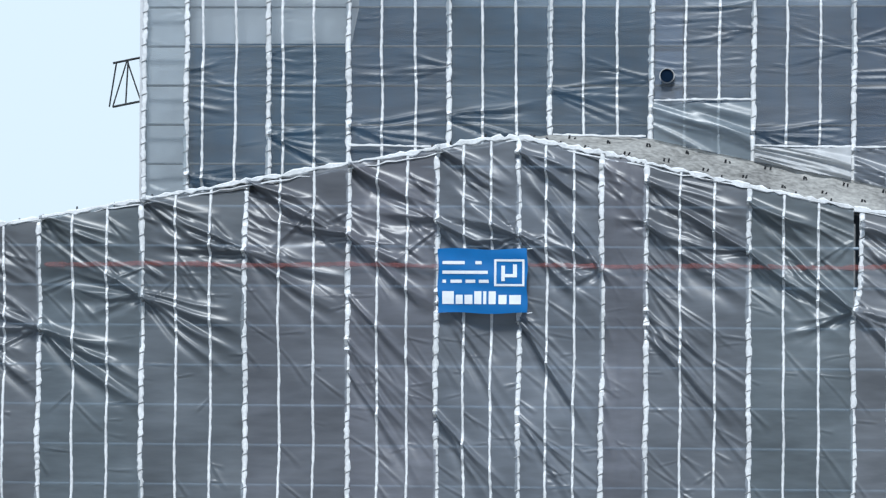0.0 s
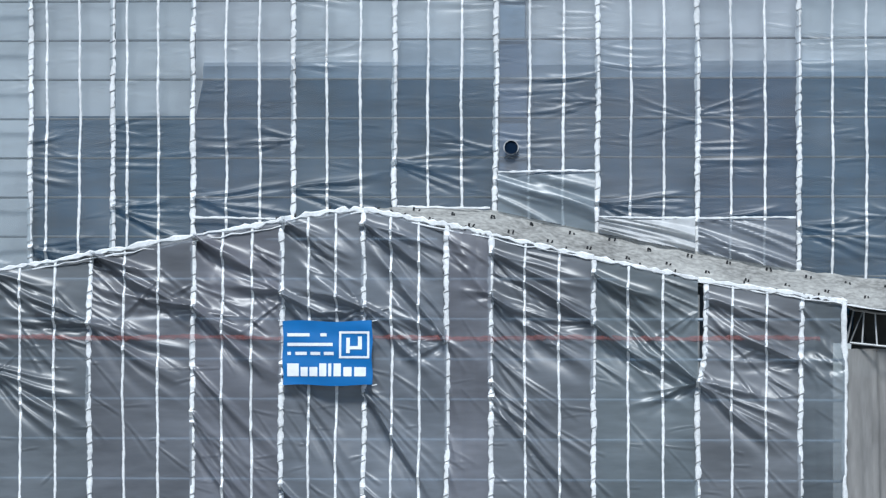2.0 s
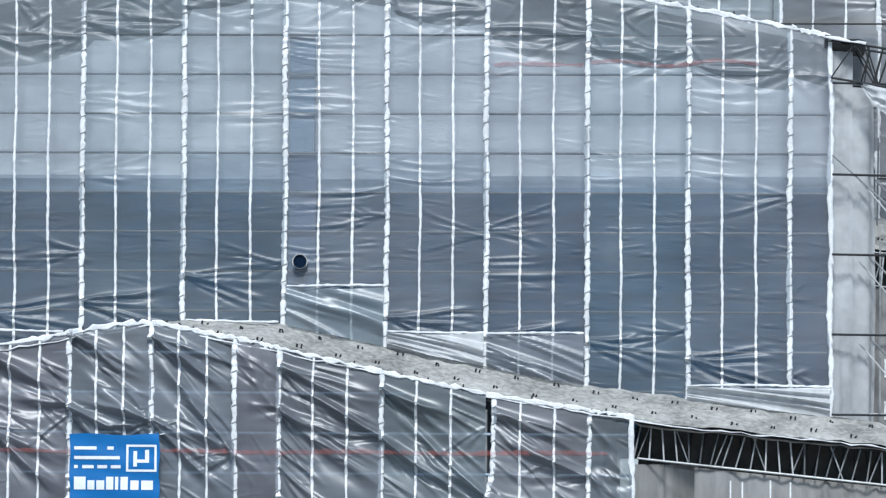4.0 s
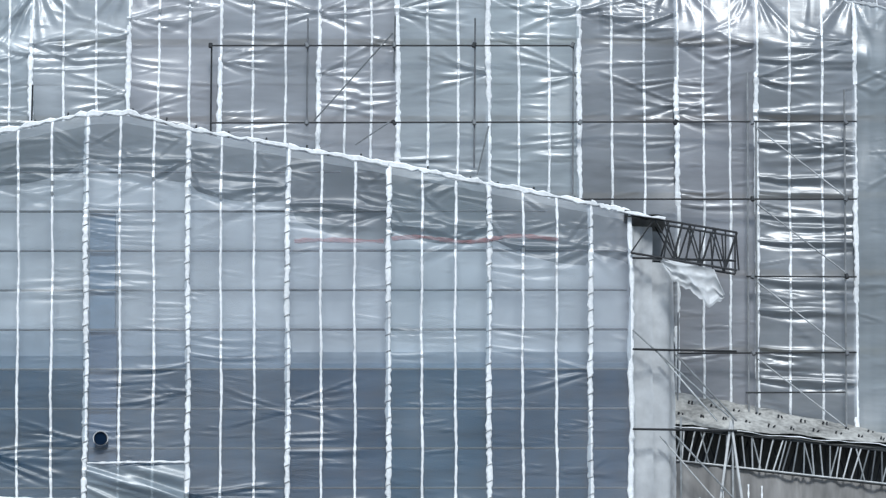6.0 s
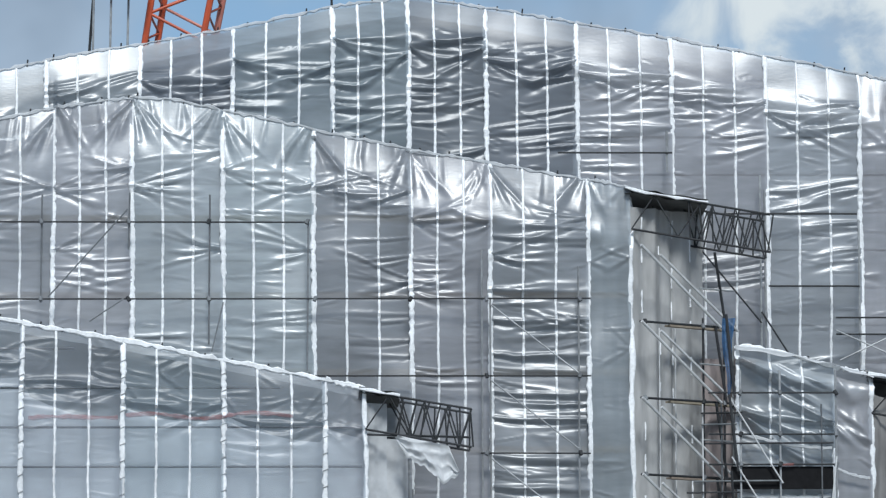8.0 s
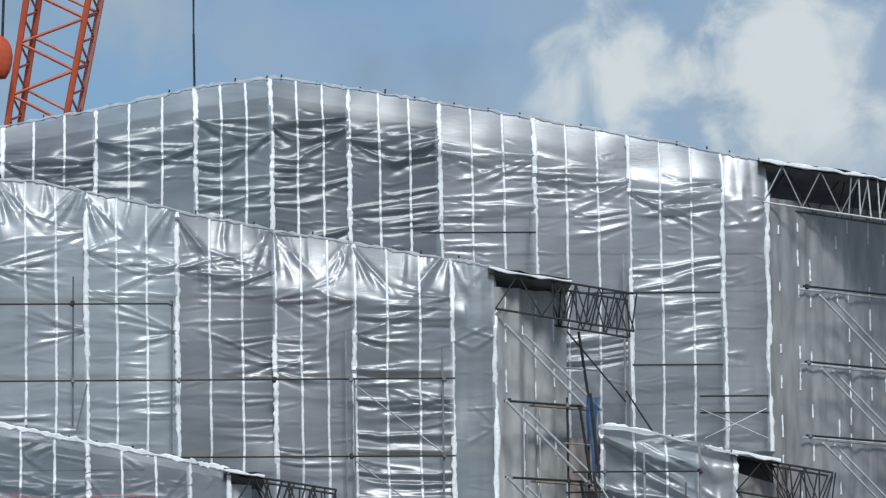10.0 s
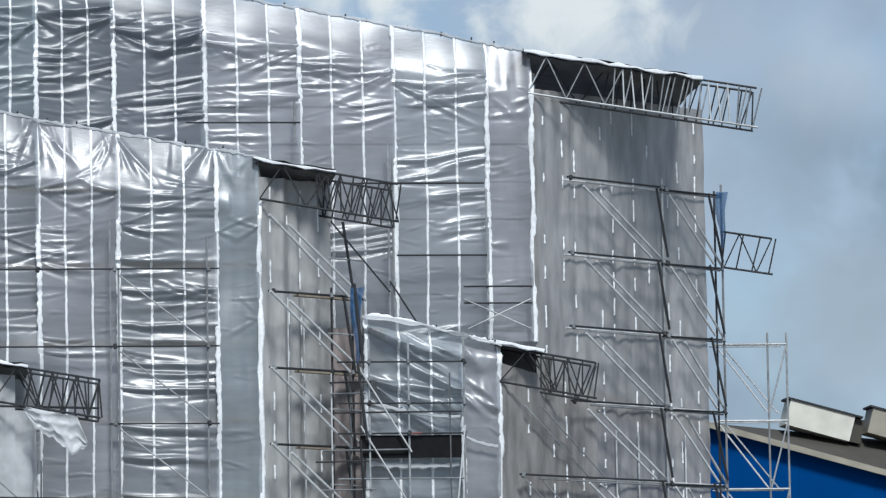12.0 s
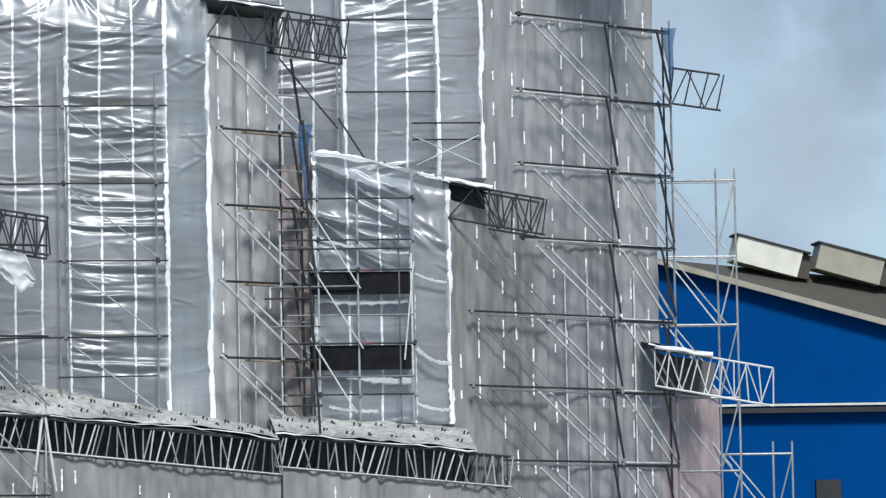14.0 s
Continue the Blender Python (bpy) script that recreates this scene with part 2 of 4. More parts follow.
def tube(name, p, q, r, mat, parent, label=""):
    """A round tube from p to q; tubes of one material share one mesh."""
    key = (name, mat.name)
    if key not in TUBES:
        n = 8
        v = [(math.cos(2 * math.pi * i / n), math.sin(2 * math.pi * i / n), z) for z in (-0.5, 0.5) for i in range(n)]
        f = [(i, (i + 1) % n, n + (i + 1) % n, n + i) for i in range(n)] + [tuple(range(n))[::-1], tuple(range(n, 2 * n))]
        me = bpy.data.meshes.new(name)
        me.from_pydata(v, [], f)
        me.materials.append(mat)
        TUBES[key] = me
    p, q = Vector(p), Vector(q)
    ob = new(name, TUBES[key])
    turn = (q - p).to_track_quat("Z", "Y")
    ob.matrix_basis = Matrix.LocRotScale((p + q) / 2, turn, (r, r, (q - p).length))
    under(ob, parent)
    return tagged(ob, label) if label else ob


def line(points):
    """The height along a run of (x, z) corners."""
    xs, zs = [a for a, _ in points], [b for _, b in points]
    return lambda x: np.interp(x, xs, zs)


# ---- sheeted walls ----
def creases(rng, x0, x1, zb, ztop, style, ties=None):
    """Folds of one bay: start, direction, length, width, height and sag."""
    made = []
    w = x1 - x0
    zl, zr = ties or (ztop - 1.5, ztop - 1.9)
    seams = [x0, x0 + w / 3, x0 + 2 * w / 3, x1]
    U = rng.uniform

    def run(xa, za, xb, zb_, wide, high, reach=1.0, sag=0.0):
        """A fold gathered at the first point, opening towards the second."""
        d = math.hypot(xb - xa, zb_ - za)
        made.append((xa, za, (xb - xa) / d, (zb_ - za) / d, d * reach, wide, high, sag))

    def fan(n, side, z, lo, hi, r0, r1, wide=(0.05, 0.1), high=(0.03, 0.065), sag=0.08):
        """Folds that spread from one tie on a seam to a stretch of the other seam, evenly with some chance."""
        xa, xb = (x0, x1) if side > 0 else (x1, x0)
        for k in range(n):
            to = lo + (hi - lo) * (k + U(0.1, 0.9)) / n
            run(xa, z + U(-0.07, 0.07), xb, to, U(*wide), U(*high), U(r0, r1), sag * U(-0.3, 1))

    def ticks(n, lo, hi, a0, a1, l0, l1, wide=(0.02, 0.04), high=(0.01, 0.024), one_way=0.7):
        """Short creases where straps and seams bite into the sheet."""
        for _ in range(n):
            flip = 1 if rng.random() < one_way else -1
            x, z, a, ln_ = seams[rng.integers(0, 3)] if flip > 0 else seams[rng.integers(1, 4)], U(lo, hi), radians(U(a0, a1)), U(l0, l1)
            made.append((x, z, flip * math.cos(a), math.sin(a), ln_, U(*wide), U(*high), 0.0))

    def level(n, lo, hi, tilt=0.35, slant=0.0, wide=(0.03, 0.07), high=(0.02, 0.045), r0=0.5, r1=1.0):
        """A few folds pulled nearly level across the bay."""
        z = U(lo, hi)
        side = 1 if rng.random() < 0.5 else -1
        t = (slant + U(-tilt, tilt)) * side
        for k in range(n):
            za = z + U(-0.4, 0.4)
            run(x0 if side > 0 else x1, za, x1 if side > 0 else x0, za + t + U(-0.15, 0.15), U(*wide), U(*high), U(r0, r1), U(-0.03, 0.08))

    tall = max(1.0, ztop - zb)
    if style == "slack":
        mid = -18.3 < x0 < -8
        W, H = (0.09, 0.17), (0.07, 0.12)
        fan(5, -1, zr, max(zr + 0.1, zl - 0.2), ztop - 0.1, 0.7, 1.05, W, H, 0.2)
        fan(6, 1, zl, zl - 2.4, min(zl - 0.2, zr), 0.6, 1.15, W, H, 0.15)
        fan(4, 1, ztop - 0.15, ztop - 2.0, ztop - 0.7, 0.6, 1.05, W, H, 0.2)
        if zr < ztop - 2.0:
            fan(4, -1, zr, zr - 1.3, zr - 0.1, 0.3, 0.8, (0.06, 0.1), (0.04, 0.07))
        if mid:
            for _ in range(4):
                z = U(zb + 0.4 * tall, zl - 1.0)
                fan(3, 1, z, z - 3.8, z - 1.8, 0.6, 1.15, (0.07, 0.13), (0.04, 0.07))
        ticks(24 if mid else 8, zb + 0.25 * tall, ztop - 1.5, -58, -30, 0.5, 1.8, (0.03, 0.06), (0.016, 0.032), 0.95)
        ticks(16, ztop - 2.4, ztop - 0.1, -50, -15, 0.6, 1.7, (0.04, 0.07), (0.026, 0.045), 0.95)
        ticks(int(1.6 * tall), zb, ztop - 2, -16, 12, 0.2, 0.9)
    elif style == "taut":
        fan(4, 1, ztop - U(1.1, 1.5), ztop - 2.3, ztop - 0.9, 0.5, 1.05, (0.06, 0.11), (0.03, 0.05))
        fan(4, -1, ztop - U(1.1, 1.5), ztop - 2.6, ztop - 0.8, 0.4, 1.0, (0.05, 0.1), (0.03, 0.05))
        level(2, ztop - 1.7, ztop - 1.1, 0.2, 0.0, (0.06, 0.1), (0.03, 0.05))
        ticks(10, ztop - 1.1, ztop - 0.05, -60, 10, 0.4, 1.2, (0.03, 0.06), (0.015, 0.03))
        ticks(int(9 * tall), zb, ztop - 0.4, -12, 12, 0.15, 0.9, (0.016, 0.034), (0.008, 0.02))
        z = U(zb + 1.5, zb + 6.0)
        fan(6, 1 if rng.random() < 0.5 else -1, z, z - 0.9, z + 1.1, 0.3, 0.8, (0.03, 0.06), (0.015, 0.03))
        level(4, zb + 2, ztop - 3, 0.3, high=(0.015, 0.03))
        if -10.7 < x0 < -8:
            for lev in np.arange(zb + 2, ztop - 2, 1.0):
                level(4, lev, lev + 0.6, 0.25, 0.0, (0.025, 0.05), (0.015, 0.03), 0.4, 0.9)
        z = zb + U(0.9, 1.6)
        fan(9, 1, z, z - 1.2, z + 0.5, 0.5, 1.1, (0.04, 0.08), (0.03, 0.055))
    elif style == "pulled":
        for side in (1, -1):  # gathers that spread down from the upper corners
            for _ in range(5):
                run(x0 if side > 0 else x1, ztop + 0.1, (x0 if side > 0 else x1) + side * U(0.15, 1.3), ztop - U(0.9, 1.6), U(0.05, 0.09), U(0.03, 0.055), U(0.8, 1.2))
        for _ in range(3):
            x = U(x0 + 0.3, x1 - 0.3)
            run(x, ztop + 0.05, x + U(-0.3, 0.3), ztop - U(0.6, 1.2), U(0.05, 0.1), U(0.02, 0.035))
        for side in (1, -1):
            z = ztop - U(1.2, 2.4)
            fan(7, side, z, z - 1.0, z + 1.0, 0.3, 0.95, (0.04, 0.08), (0.03, 0.06))
        for _ in range(int(tall / 2.2)):
            level(3, zb, ztop - 1.8, 0.4)
        z = ztop - U(2.5, 4.5)
        fan(7, -1 if rng.random() < 0.6 else 1, z, z - 0.8, z + 1.2, 0.35, 0.9, (0.035, 0.07), (0.02, 0.045))
        if 6.5 < x0 < 7.2:
            for lev in (24.0, 22.6, 21.8, 20.9, 19.9, 19.2, 18.2, 17.4, 16.4, 15.6):
                run(x0, lev - 0.3, x1, lev - 0.32 + U(-0.05, 0.05), U(0.09, 0.14), U(0.065, 0.095), 1.2, 0.06)
                level(3, lev - 0.6, lev - 0.2, 0.12, 0.0, (0.04, 0.08), (0.03, 0.05), 0.6, 1.05)
        ticks(int(4 * tall), zb, ztop - 1, -14, 14, 0.2, 1.0, (0.018, 0.04), (0.01, 0.024))
    else:
        slant = U(-0.15, 0.65)
        for _ in range(int(tall / (0.6 if x0 < 8 else 1.3))):
            level(3, zb, ztop - 0.9, 0.15, slant, (0.05, 0.1), (0.035, 0.062), 0.4, 1.0)
        for side in (1, -1):
            z = ztop - U(1.0, 1.6)
            fan(4, side, z, z - 1.4, z + 0.3, 0.4, 1.0, (0.06, 0.1), (0.04, 0.065))
        ticks(int(7 * tall), zb, ztop - 0.8, -20, 14, 0.2, 1.1, (0.02, 0.04), (0.012, 0.026))
    if w < 1.5:  # narrow bays are pulled tight
        made = [(x, z, dx, dz, min(l, w), fw, 0.6 * h, 0.0) for x, z, dx, dz, l, fw, h, sag in made[::3]]
    return made


def cloth(X, Z, top, folds, x0, x1, lean, rng, force=1.5, swell=1.0):
    """How far a sheet stands out from its plane: billow between the seams, sharp folds, and the lean of its upper edge."""
    u = (X - x0) / (x1 - x0)
    out = 0.035 * np.sin(math.pi * u) + 0.015 * np.abs(np.sin(3 * math.pi * u))
    ph = rng.uniform(0, 6, 4)
    out = out + 0.05 * np.sin(1.1 * Z + ph[0] + X) + 0.02 * np.sin(2.7 * Z + ph[1] - 1.3 * X)
    if swell > 1:
        out = out + 0.05 * swell * np.sin(0.9 * Z + ph[2]) * np.sin(1.5 * (X - x0) + ph[3])
    for x, z, dx, dz, ln_, w, h, sag in folds:
        s = (X - x) * dx + (Z - z) * dz
        near = (s > -0.1) & (s < ln_)
        if not near.any():
            continue
        k = s[near] / ln_
        n = -(X[near] - x) * dz + (Z[near] - z) * dx
        if dx < 0:
            n = -n
        n = n + 4 * sag * k * (1 - k) + 0.012 * np.sin(4 * s[near] + 9 * x)
        k = np.clip(k, 0, 1)
        t = n / (w * (0.4 + 0.9 * k))
        body = np.exp(-1.5 * (np.sqrt(t * t + 0.06) - 0.245)) - 0.5 * np.exp(-((t + 2.0) / 1.1) ** 2)
        out[near] += force * h * np.clip(s[near] / 0.12 + 0.5, 0, 1) * (1 - k ** 2) * (0.55 + 0.6 * k) * body
    h, run = lean
    past = np.clip(Z - (top - h), 0, None)
    out = out - run * past ** 2 / (past + 0.4) + 0.075 * np.exp(-((Z - (top - h)) / 0.28) ** 2) * (run > 0.3)
    return out


def ribbon(name, xs, zs, ys, width, mat, parent, rng, label="", wob=0.3):
    """A taped seam: a low ridge along a line on the sheet, uneven in width."""
    xs, zs, ys = map(np.asarray, (xs, zs, ys))
    d = np.stack([np.gradient(xs), np.gradient(zs)], -1)
    d /= np.linalg.norm(d, axis=1)[:, None] + 1e-9
    side = np.stack([-d[:, 1], d[:, 0]], -1)
    w = width * (1 + wob * rng.uniform(-1, 1, len(xs)))[:, None]
    mid = 0.08 * width * rng.uniform(-1, 1, len(xs))[:, None] * side
    rows = []
    for k, lift in ((-0.5, 0.004), (-0.3, 0.03), (0.3, 0.03), (0.5, 0.004)):
        p = np.stack([xs, zs], -1) + mid + k * w * side
        rows.append(np.stack([p[:, 0], ys - lift, p[:, 1]], -1))
    return grid_part(name, np.stack(rows, 1), mat, parent, label, smooth=False)


def sheeted_wall(name, depth, posts, top, bottom, style, lean, seed, label, thick=0.135, thin=0.07, step=(0.05, 0.04), gap=None, lacing=False, swell=1.0, force=1.1, film=None, rim=0.115, dull_span=None, tilt=None, ties=None, straps=None):
    wall = empty(name, (posts[0], depth, float(bottom(posts[0]))), label, "wall", "structure")
    rng = np.random.default_rng(seed)
    drop, pull = rng.uniform(0.85, 1.15, len(posts)), rng.uniform(0.7, 1.45, len(posts))
    if tilt is not None:
        pull = (0.45 + 0.55 * pull) * tilt(np.array(posts))
    for i, (x0, x1) in enumerate(zip(posts, posts[1:])):
        xm = 0.5 * (x0 + x1)
        zb, zt = float(min(bottom(x0), bottom(x1))), float(top(xm))
        folds = creases(rng, x0, x1, zb, zt, style, ties and (float(ties(x0)), float(ties(x1))))

        def stand(X, Z):
            return cloth(X, Z, top(X), folds, x0, x1, (lean[0] * np.interp(X, posts, drop), lean[1] * np.interp(X, posts, pull)), np.random.default_rng(seed * 100 + i), force, swell)

        nx, nz = max(4, int((x1 - x0) / step[0])), max(8, int((zt - zb) / step[1]))
        X = np.linspace(x0, x1, nx + 1)[None, :].repeat(nz + 1, 0)
        v = np.linspace(0, 1, nz + 1)[:, None]
        Z = bottom(X) + v * (top(X) - bottom(X))
        torn = gap and abs(x0 - gap[0]) < 0.01
        if torn:  # the seam has come apart near its top
            X = X + gap[2] * np.clip((Z - gap[1]) / 0.9, 0, 1) * np.clip(1 - (X - x0) / 0.8, 0, 1)
        P = np.stack([X, depth - stand(X, Z), Z], -1)
        # bays outside the given span get a paler sheet; their shine is in its colour
        grid_part("sheet", P, SHEET if film is None or (dull_span is not None and not dull_span[0] < x0 + 0.1 < dull_span[1]) else film, wall)
        places = (0.0, 1 / 3, 2 / 3) if x1 - x0 > 1.5 else (0.0,)
        places = (straps or {}).get(i, places)
        for k, share in enumerate(places):
            x = x0 + (x1 - x0) * share
            wide = thick if k == 0 else thin
            z = np.linspace(float(bottom(x)), float(top(x)), max(6, int((zt - zb) / 0.09)))
            wander = x + 0.012 * np.sin(0.9 * z + i) + 0.008 * np.sin(3 * z + 2 * i)
            if torn and k == 0:
                wander = wander + gap[2] * np.clip((z - gap[1]) / 0.9, 0, 1)
            ribbon("seam_tape" if k == 0 else "strap", wander, z, depth - stand(np.full_like(z, x), z), wide, SEAM, wall, rng, wob=0.26 if k == 0 else 0.24)
            if lacing and k == 0:
                for zl in np.arange(max(3.0, float(bottom(x)) + 0.3), float(top(x)) - 0.2, 0.43):
                    yl = depth - float(stand(np.array([x]), np.array([zl]))[0]) - 0.035
                    xl = float(np.interp(zl, z, wander))
                    tube("lacing", (xl - 0.07, yl, zl - 0.03), (xl + 0.07, yl, zl + 0.03), 0.014, STEEL, wall)
        xe = np.linspace(x0, x1, 18)
        ze = top(xe) + 0.025 * rng.uniform(-1, 1, 18)
        ribbon("top_edge", xe, ze, depth - stand(xe, ze) - 0.02, rim, SEAM if rim > 0.1 else FLAP, wall, rng, wob=0.65)
        for xt in np.arange(x0 + 0.3, x1, 0.85):
            xt = xt + rng.uniform(-0.2, 0.2)
            zt_ = float(top(xt))
            yt = depth - float(stand(np.array([xt]), np.array([zt_]))[0])
            tube("clip", (xt, yt, zt_ - 0.06), (xt + 0.02, yt, zt_ + rng.uniform(0.05, 0.14)), 0.022, DARK, wall)
    x = posts[-1]
    z = np.linspace(float(bottom(x)), float(top(x)), 60)
    ribbon("seam_tape", x + 0.02 * np.sin(1.9 * z), z, np.full_like(z, depth) - cloth(np.full_like(z, x), z, top(x), [], posts[0], x, lean, rng), thick, SEAM, wall, rng)
    return wall


def inner_scaffold(name, depth, posts, top, z0, z1, label, clear=0.4, boards=False, rail=None):
    """Standards and ledgers behind a sheeted wall, with boards drawn for the decks and their shadow bands."""
    sc = empty(name, (posts[0], depth + 0.2, z0), label, "scaffold", group="scaffolds")
    for x in posts:
        for y in (0.22,):
            tube("standard", (x, depth + y, z0), (x, depth + y, float(top(x)) - clear), 0.035, STEEL, sc)
    z = z0
    while z < z1:
        inside = [x for x in np.arange(posts[0], posts[-1], 0.1) if top(x) > z + clear]
        if inside:
            a, b = inside[0], inside[-1]
            tube("ledger", (a, depth + 0.2, z), (b, depth + 0.2, z), 0.04 if rail else 0.03, rail or DULL_TUBE, sc)
            # each board stands for the dark band a deck's shadow makes behind the sheet
            if boards and round((z - z0) / 1.02) % 2 == 0:
                box_part("toe_board", (a, depth + 0.3, z), (b, depth + 0.34, z + 0.2), PLANK, sc)
        z += 1.02
    return sc


# wall plans: x of the main seams, and roof lines as (x, z)
W1 = [-31.6, -28.9, -26.19, -23.5, -20.82, -18.16, -15.88, -13.77, -11.65, -10.53, -7.92, -5.28, -2.68, -1.58]
T1 = line([(-32, 8.9), (-26.1, 9.9), (-20.8, 10.85), (-15.86, 11.7), (-14.7, 11.92), (-13.76, 11.98), (-11.67, 11.59), (-7.9, 10.74), (-5.25, 10.2), (-2.65, 9.8), (-1.5, 9.62)])
W2 = [-23.83, -22.71, -20.55, -18.45, -15.83, -13.2, -10.58, -7.95, -5.38, -2.78, -0.19, 2.42, 3.46]
T2 = line([(-24, 19.4), (-16.54, 20.86), (-13.24, 21.47), (-10.53, 22.03), (-9.5, 22.05), (-7.9, 21.61), (-2.71, 20.7), (3.47, 19.48)])
# where the low wall's seams are tied back
TIES1 = line([(-31.6, 7.2), (-28.9, 7.6), (-26.19, 7.1), (-23.5, 7.95), (-20.82, 9.1), (-18.16, 9.5), (-15.88, 9.9), (-13.77, 9.5), (-11.65, 8.7), (-10.53, 9.8), (-7.92, 9.1), (-5.28, 7.6), (-2.68, 8.2), (-1.58, 8.0)])
B2 = line([(-24, 9.8), (-18.4, 10.95), (-13.2, 12.0), (-10.6, 11.95), (-7.95, 11.41), (-5.38, 10.91), (-2.78, 10.41), (3.5, 9.6)])
W3 = [-15.88, -14.0, -12.25, -9.68, -7.27, -4.68, -2.6, -0.21, 2.18, 4.75, 6.84, 9.43, 10.55]
T3 = line([(-16, 24.85), (-7.11, 26.58), (-4.73, 27.13), (-2.5, 27.44), (-1.6, 27.39), (2.42, 26.53), (9.44, 25.27), (10.6, 25.0)])
B3 = line([(-16, 13.0), (11, 13.0)])
W4 = [-14.9, -12.4, -9.9, -7.4, -4.94, -2.44, 0.04, 2.73, 4.78, 6.87, 9.34, 11.9, 14.45, 16.98, 18.18]
T4 = line([(-15, 26.6), (-3.85, 29.03), (0.25, 29.79), (2.77, 30.33), (4.83, 30.64), (7.0, 30.3), (12.05, 29.44), (17.05, 28.48), (18.2, 28.22)])
B4 = line([(-15, 20.3), (19, 20.3)])
D1, D2, D3, D4 = 128.0, 130.0, 132.5, 135.0

ground = box_part("ground", (-3000, -800, -0.5), (3000, 4000, 0.0), GROUND, None)
tagged(ground, "grey concrete quay reaching to the horizon", "ground", kind="structure")

sheeted_wall("wall_1", D1, W1, T1, line([(-40, 0), (40, 0)]), "slack", (0.3, 0.2), 11, "low front wall of slack grey plastic sheeting with white taped seams", gap=(-5.28, 7.4, 0.2), lacing=True, swell=1.3, force=1.7, film=DULL_SHEET, ties=TIES1, step=(0.036, 0.03))
second_wall = sheeted_wall("wall_2", D2, W2, T2, B2, "taut", (0.5, 0.18), 22, "second wall of taut pale plastic sheeting with white taped seams", film=CLEAR_SHEET, lacing=True, swell=1.4, force=2.7, straps={1: (0.0, 0.2, 0.6), 2: (0.0, 0.18, 0.57)})
sheeted_wall("wall_3", D3, W3, T3, B3, "pulled", (1.7, 0.55), 33, "third wall of shiny grey plastic sheeting pulled over a bent top", rim=0.08, swell=2.2, force=1.7, tilt=line([(-16, 0.25), (-2.6, 0.28), (2, 0.4), (4.5, 0.9), (6.9, 0.95), (9.43, 0.6), (10.55, 0.15)]))
sheeted_wall("wall_4", D4, W4, T4, B4, "shiny", (1.15, 0.6), 44, "topmost wall of shiny creased plastic sheeting with a bulging shoulder", rim=0.08, film=DULL_SHEET, dull_span=(-2.5, 9.0), force=1.8, tilt=line([(-15, 0.5), (-2.6, 0.5), (-2.3, 1.4), (6, 1.25), (9.3, 0.95), (11.9, 0.65), (17, 0.58), (18.2, 0.3)]))
inner_scaffold("scaffold", D1, W1, T1, 0.0, 11.5, "steel tube scaffold behind the low sheeted wall", rail=BLUE_GREY)
inner_scaffold("scaffold", D2, W2, T2, 9.3, 21.5, "steel tube scaffold behind the second sheeted wall")
inner_scaffold("scaffold", D3, W3, T3, 13.9, 26.4, "steel tube scaffold behind the third sheeted wall", clear=1.6, boards=True)
inner_scaffold("scaffold", D4, W4, T4, 20.6, 29.5, "steel tube scaffold behind the topmost sheeted wall", clear=1.7)

# the ship inside the wrapping
hull = empty("ship", (-10, 134, 0), "docked ship with navy hull and pale upper works inside the wrapping", "ship")


def bulkhead(name, y, x0, x1, zb, top, mat, label=""):
    """Plating with an uneven upper edge, 0.3 m thick."""
    xs = np.linspace(x0, x1, 140)
    n = len(xs)
    v = [(x, d, z) for d in (y, y + 0.3) for x, z in [(x, zb) for x in xs] + [(x, float(top(x))) for x in xs]]
    f = []
    for i in range(n - 1):
        f += [(i, i + 1, n + i + 1, n + i), (2 * n + i + 1, 2 * n + i, 3 * n + i, 3 * n + i + 1), (n + i, n + i + 1, 3 * n + i + 1, 3 * n + i), (i + 1, i, 2 * n + i, 2 * n + i + 1)]
    f += [(0, n, 3 * n, 2 * n), (n - 1, 3 * n - 1, 4 * n - 1, 2 * n - 1)]
    return mesh_part(name, v, f, mat, hull, label)


def works_edge(x):
    """Where the pale tone stops below the roof line, uneven bay by bay, to imitate the sheet's duller top band."""
    i = int(np.searchsorted(W2, x))
    u = (x - W2[max(0, i - 1)]) / 2.6
    return T2(x) - 1.45 - 0.3 * math.sin(5.1 * i) - 0.22 * math.sin(2.9 * i + 1) * u - 0.18 * math.sin(math.pi * min(1, max(0, u)))


def hull_edge(x):
    return 14.5 if x < -18.4 else 15.45


bulkhead("lower_hull", 129.3, -31.4, -1.9, 0, lambda x: T1(x) - 0.06, CORE, "grey primed lower hull")
bulkhead("hull", 130.75, -23.3, 3.5, 8.6, hull_edge, HULL, "navy painted hull plating")
bulkhead("upper_works", 131.1, -24.0, 3.5, 13.0, works_edge, UPPER, "pale painted upper works")
# backing added to dull the top band, where the sheet stands off the hull
bulkhead("top_band_backing", 131.45, -24.0, 3.5, 15.0, lambda x: T2(x) - 0.05, TOP_BAND, "grey backing that dulls the sheet's top band")
# graded bands added to imitate the paint edge blurred through the sheeting
bulkhead("blur_band", 130.8, -18.3, 3.5, 15.4, lambda x: 15.8 if x < -5.4 else 15.6, BLUE_GREY, "blue grey band softening the hull's paint edge")
bulkhead("upper_blur_band", 130.9, -18.3, 3.5, 15.5, lambda x: 16.45 if -13.2 < x < -5.38 else 15.9, LIGHT_BLUE_GREY, "lighter blue grey band softening the hull's paint edge")
box_part("vent_trunk", (-10.5, 130.28, 12.3), (-9.8, 130.6, 16.4), SLATE, hull, "dark blue upright trunk behind the sheeting")
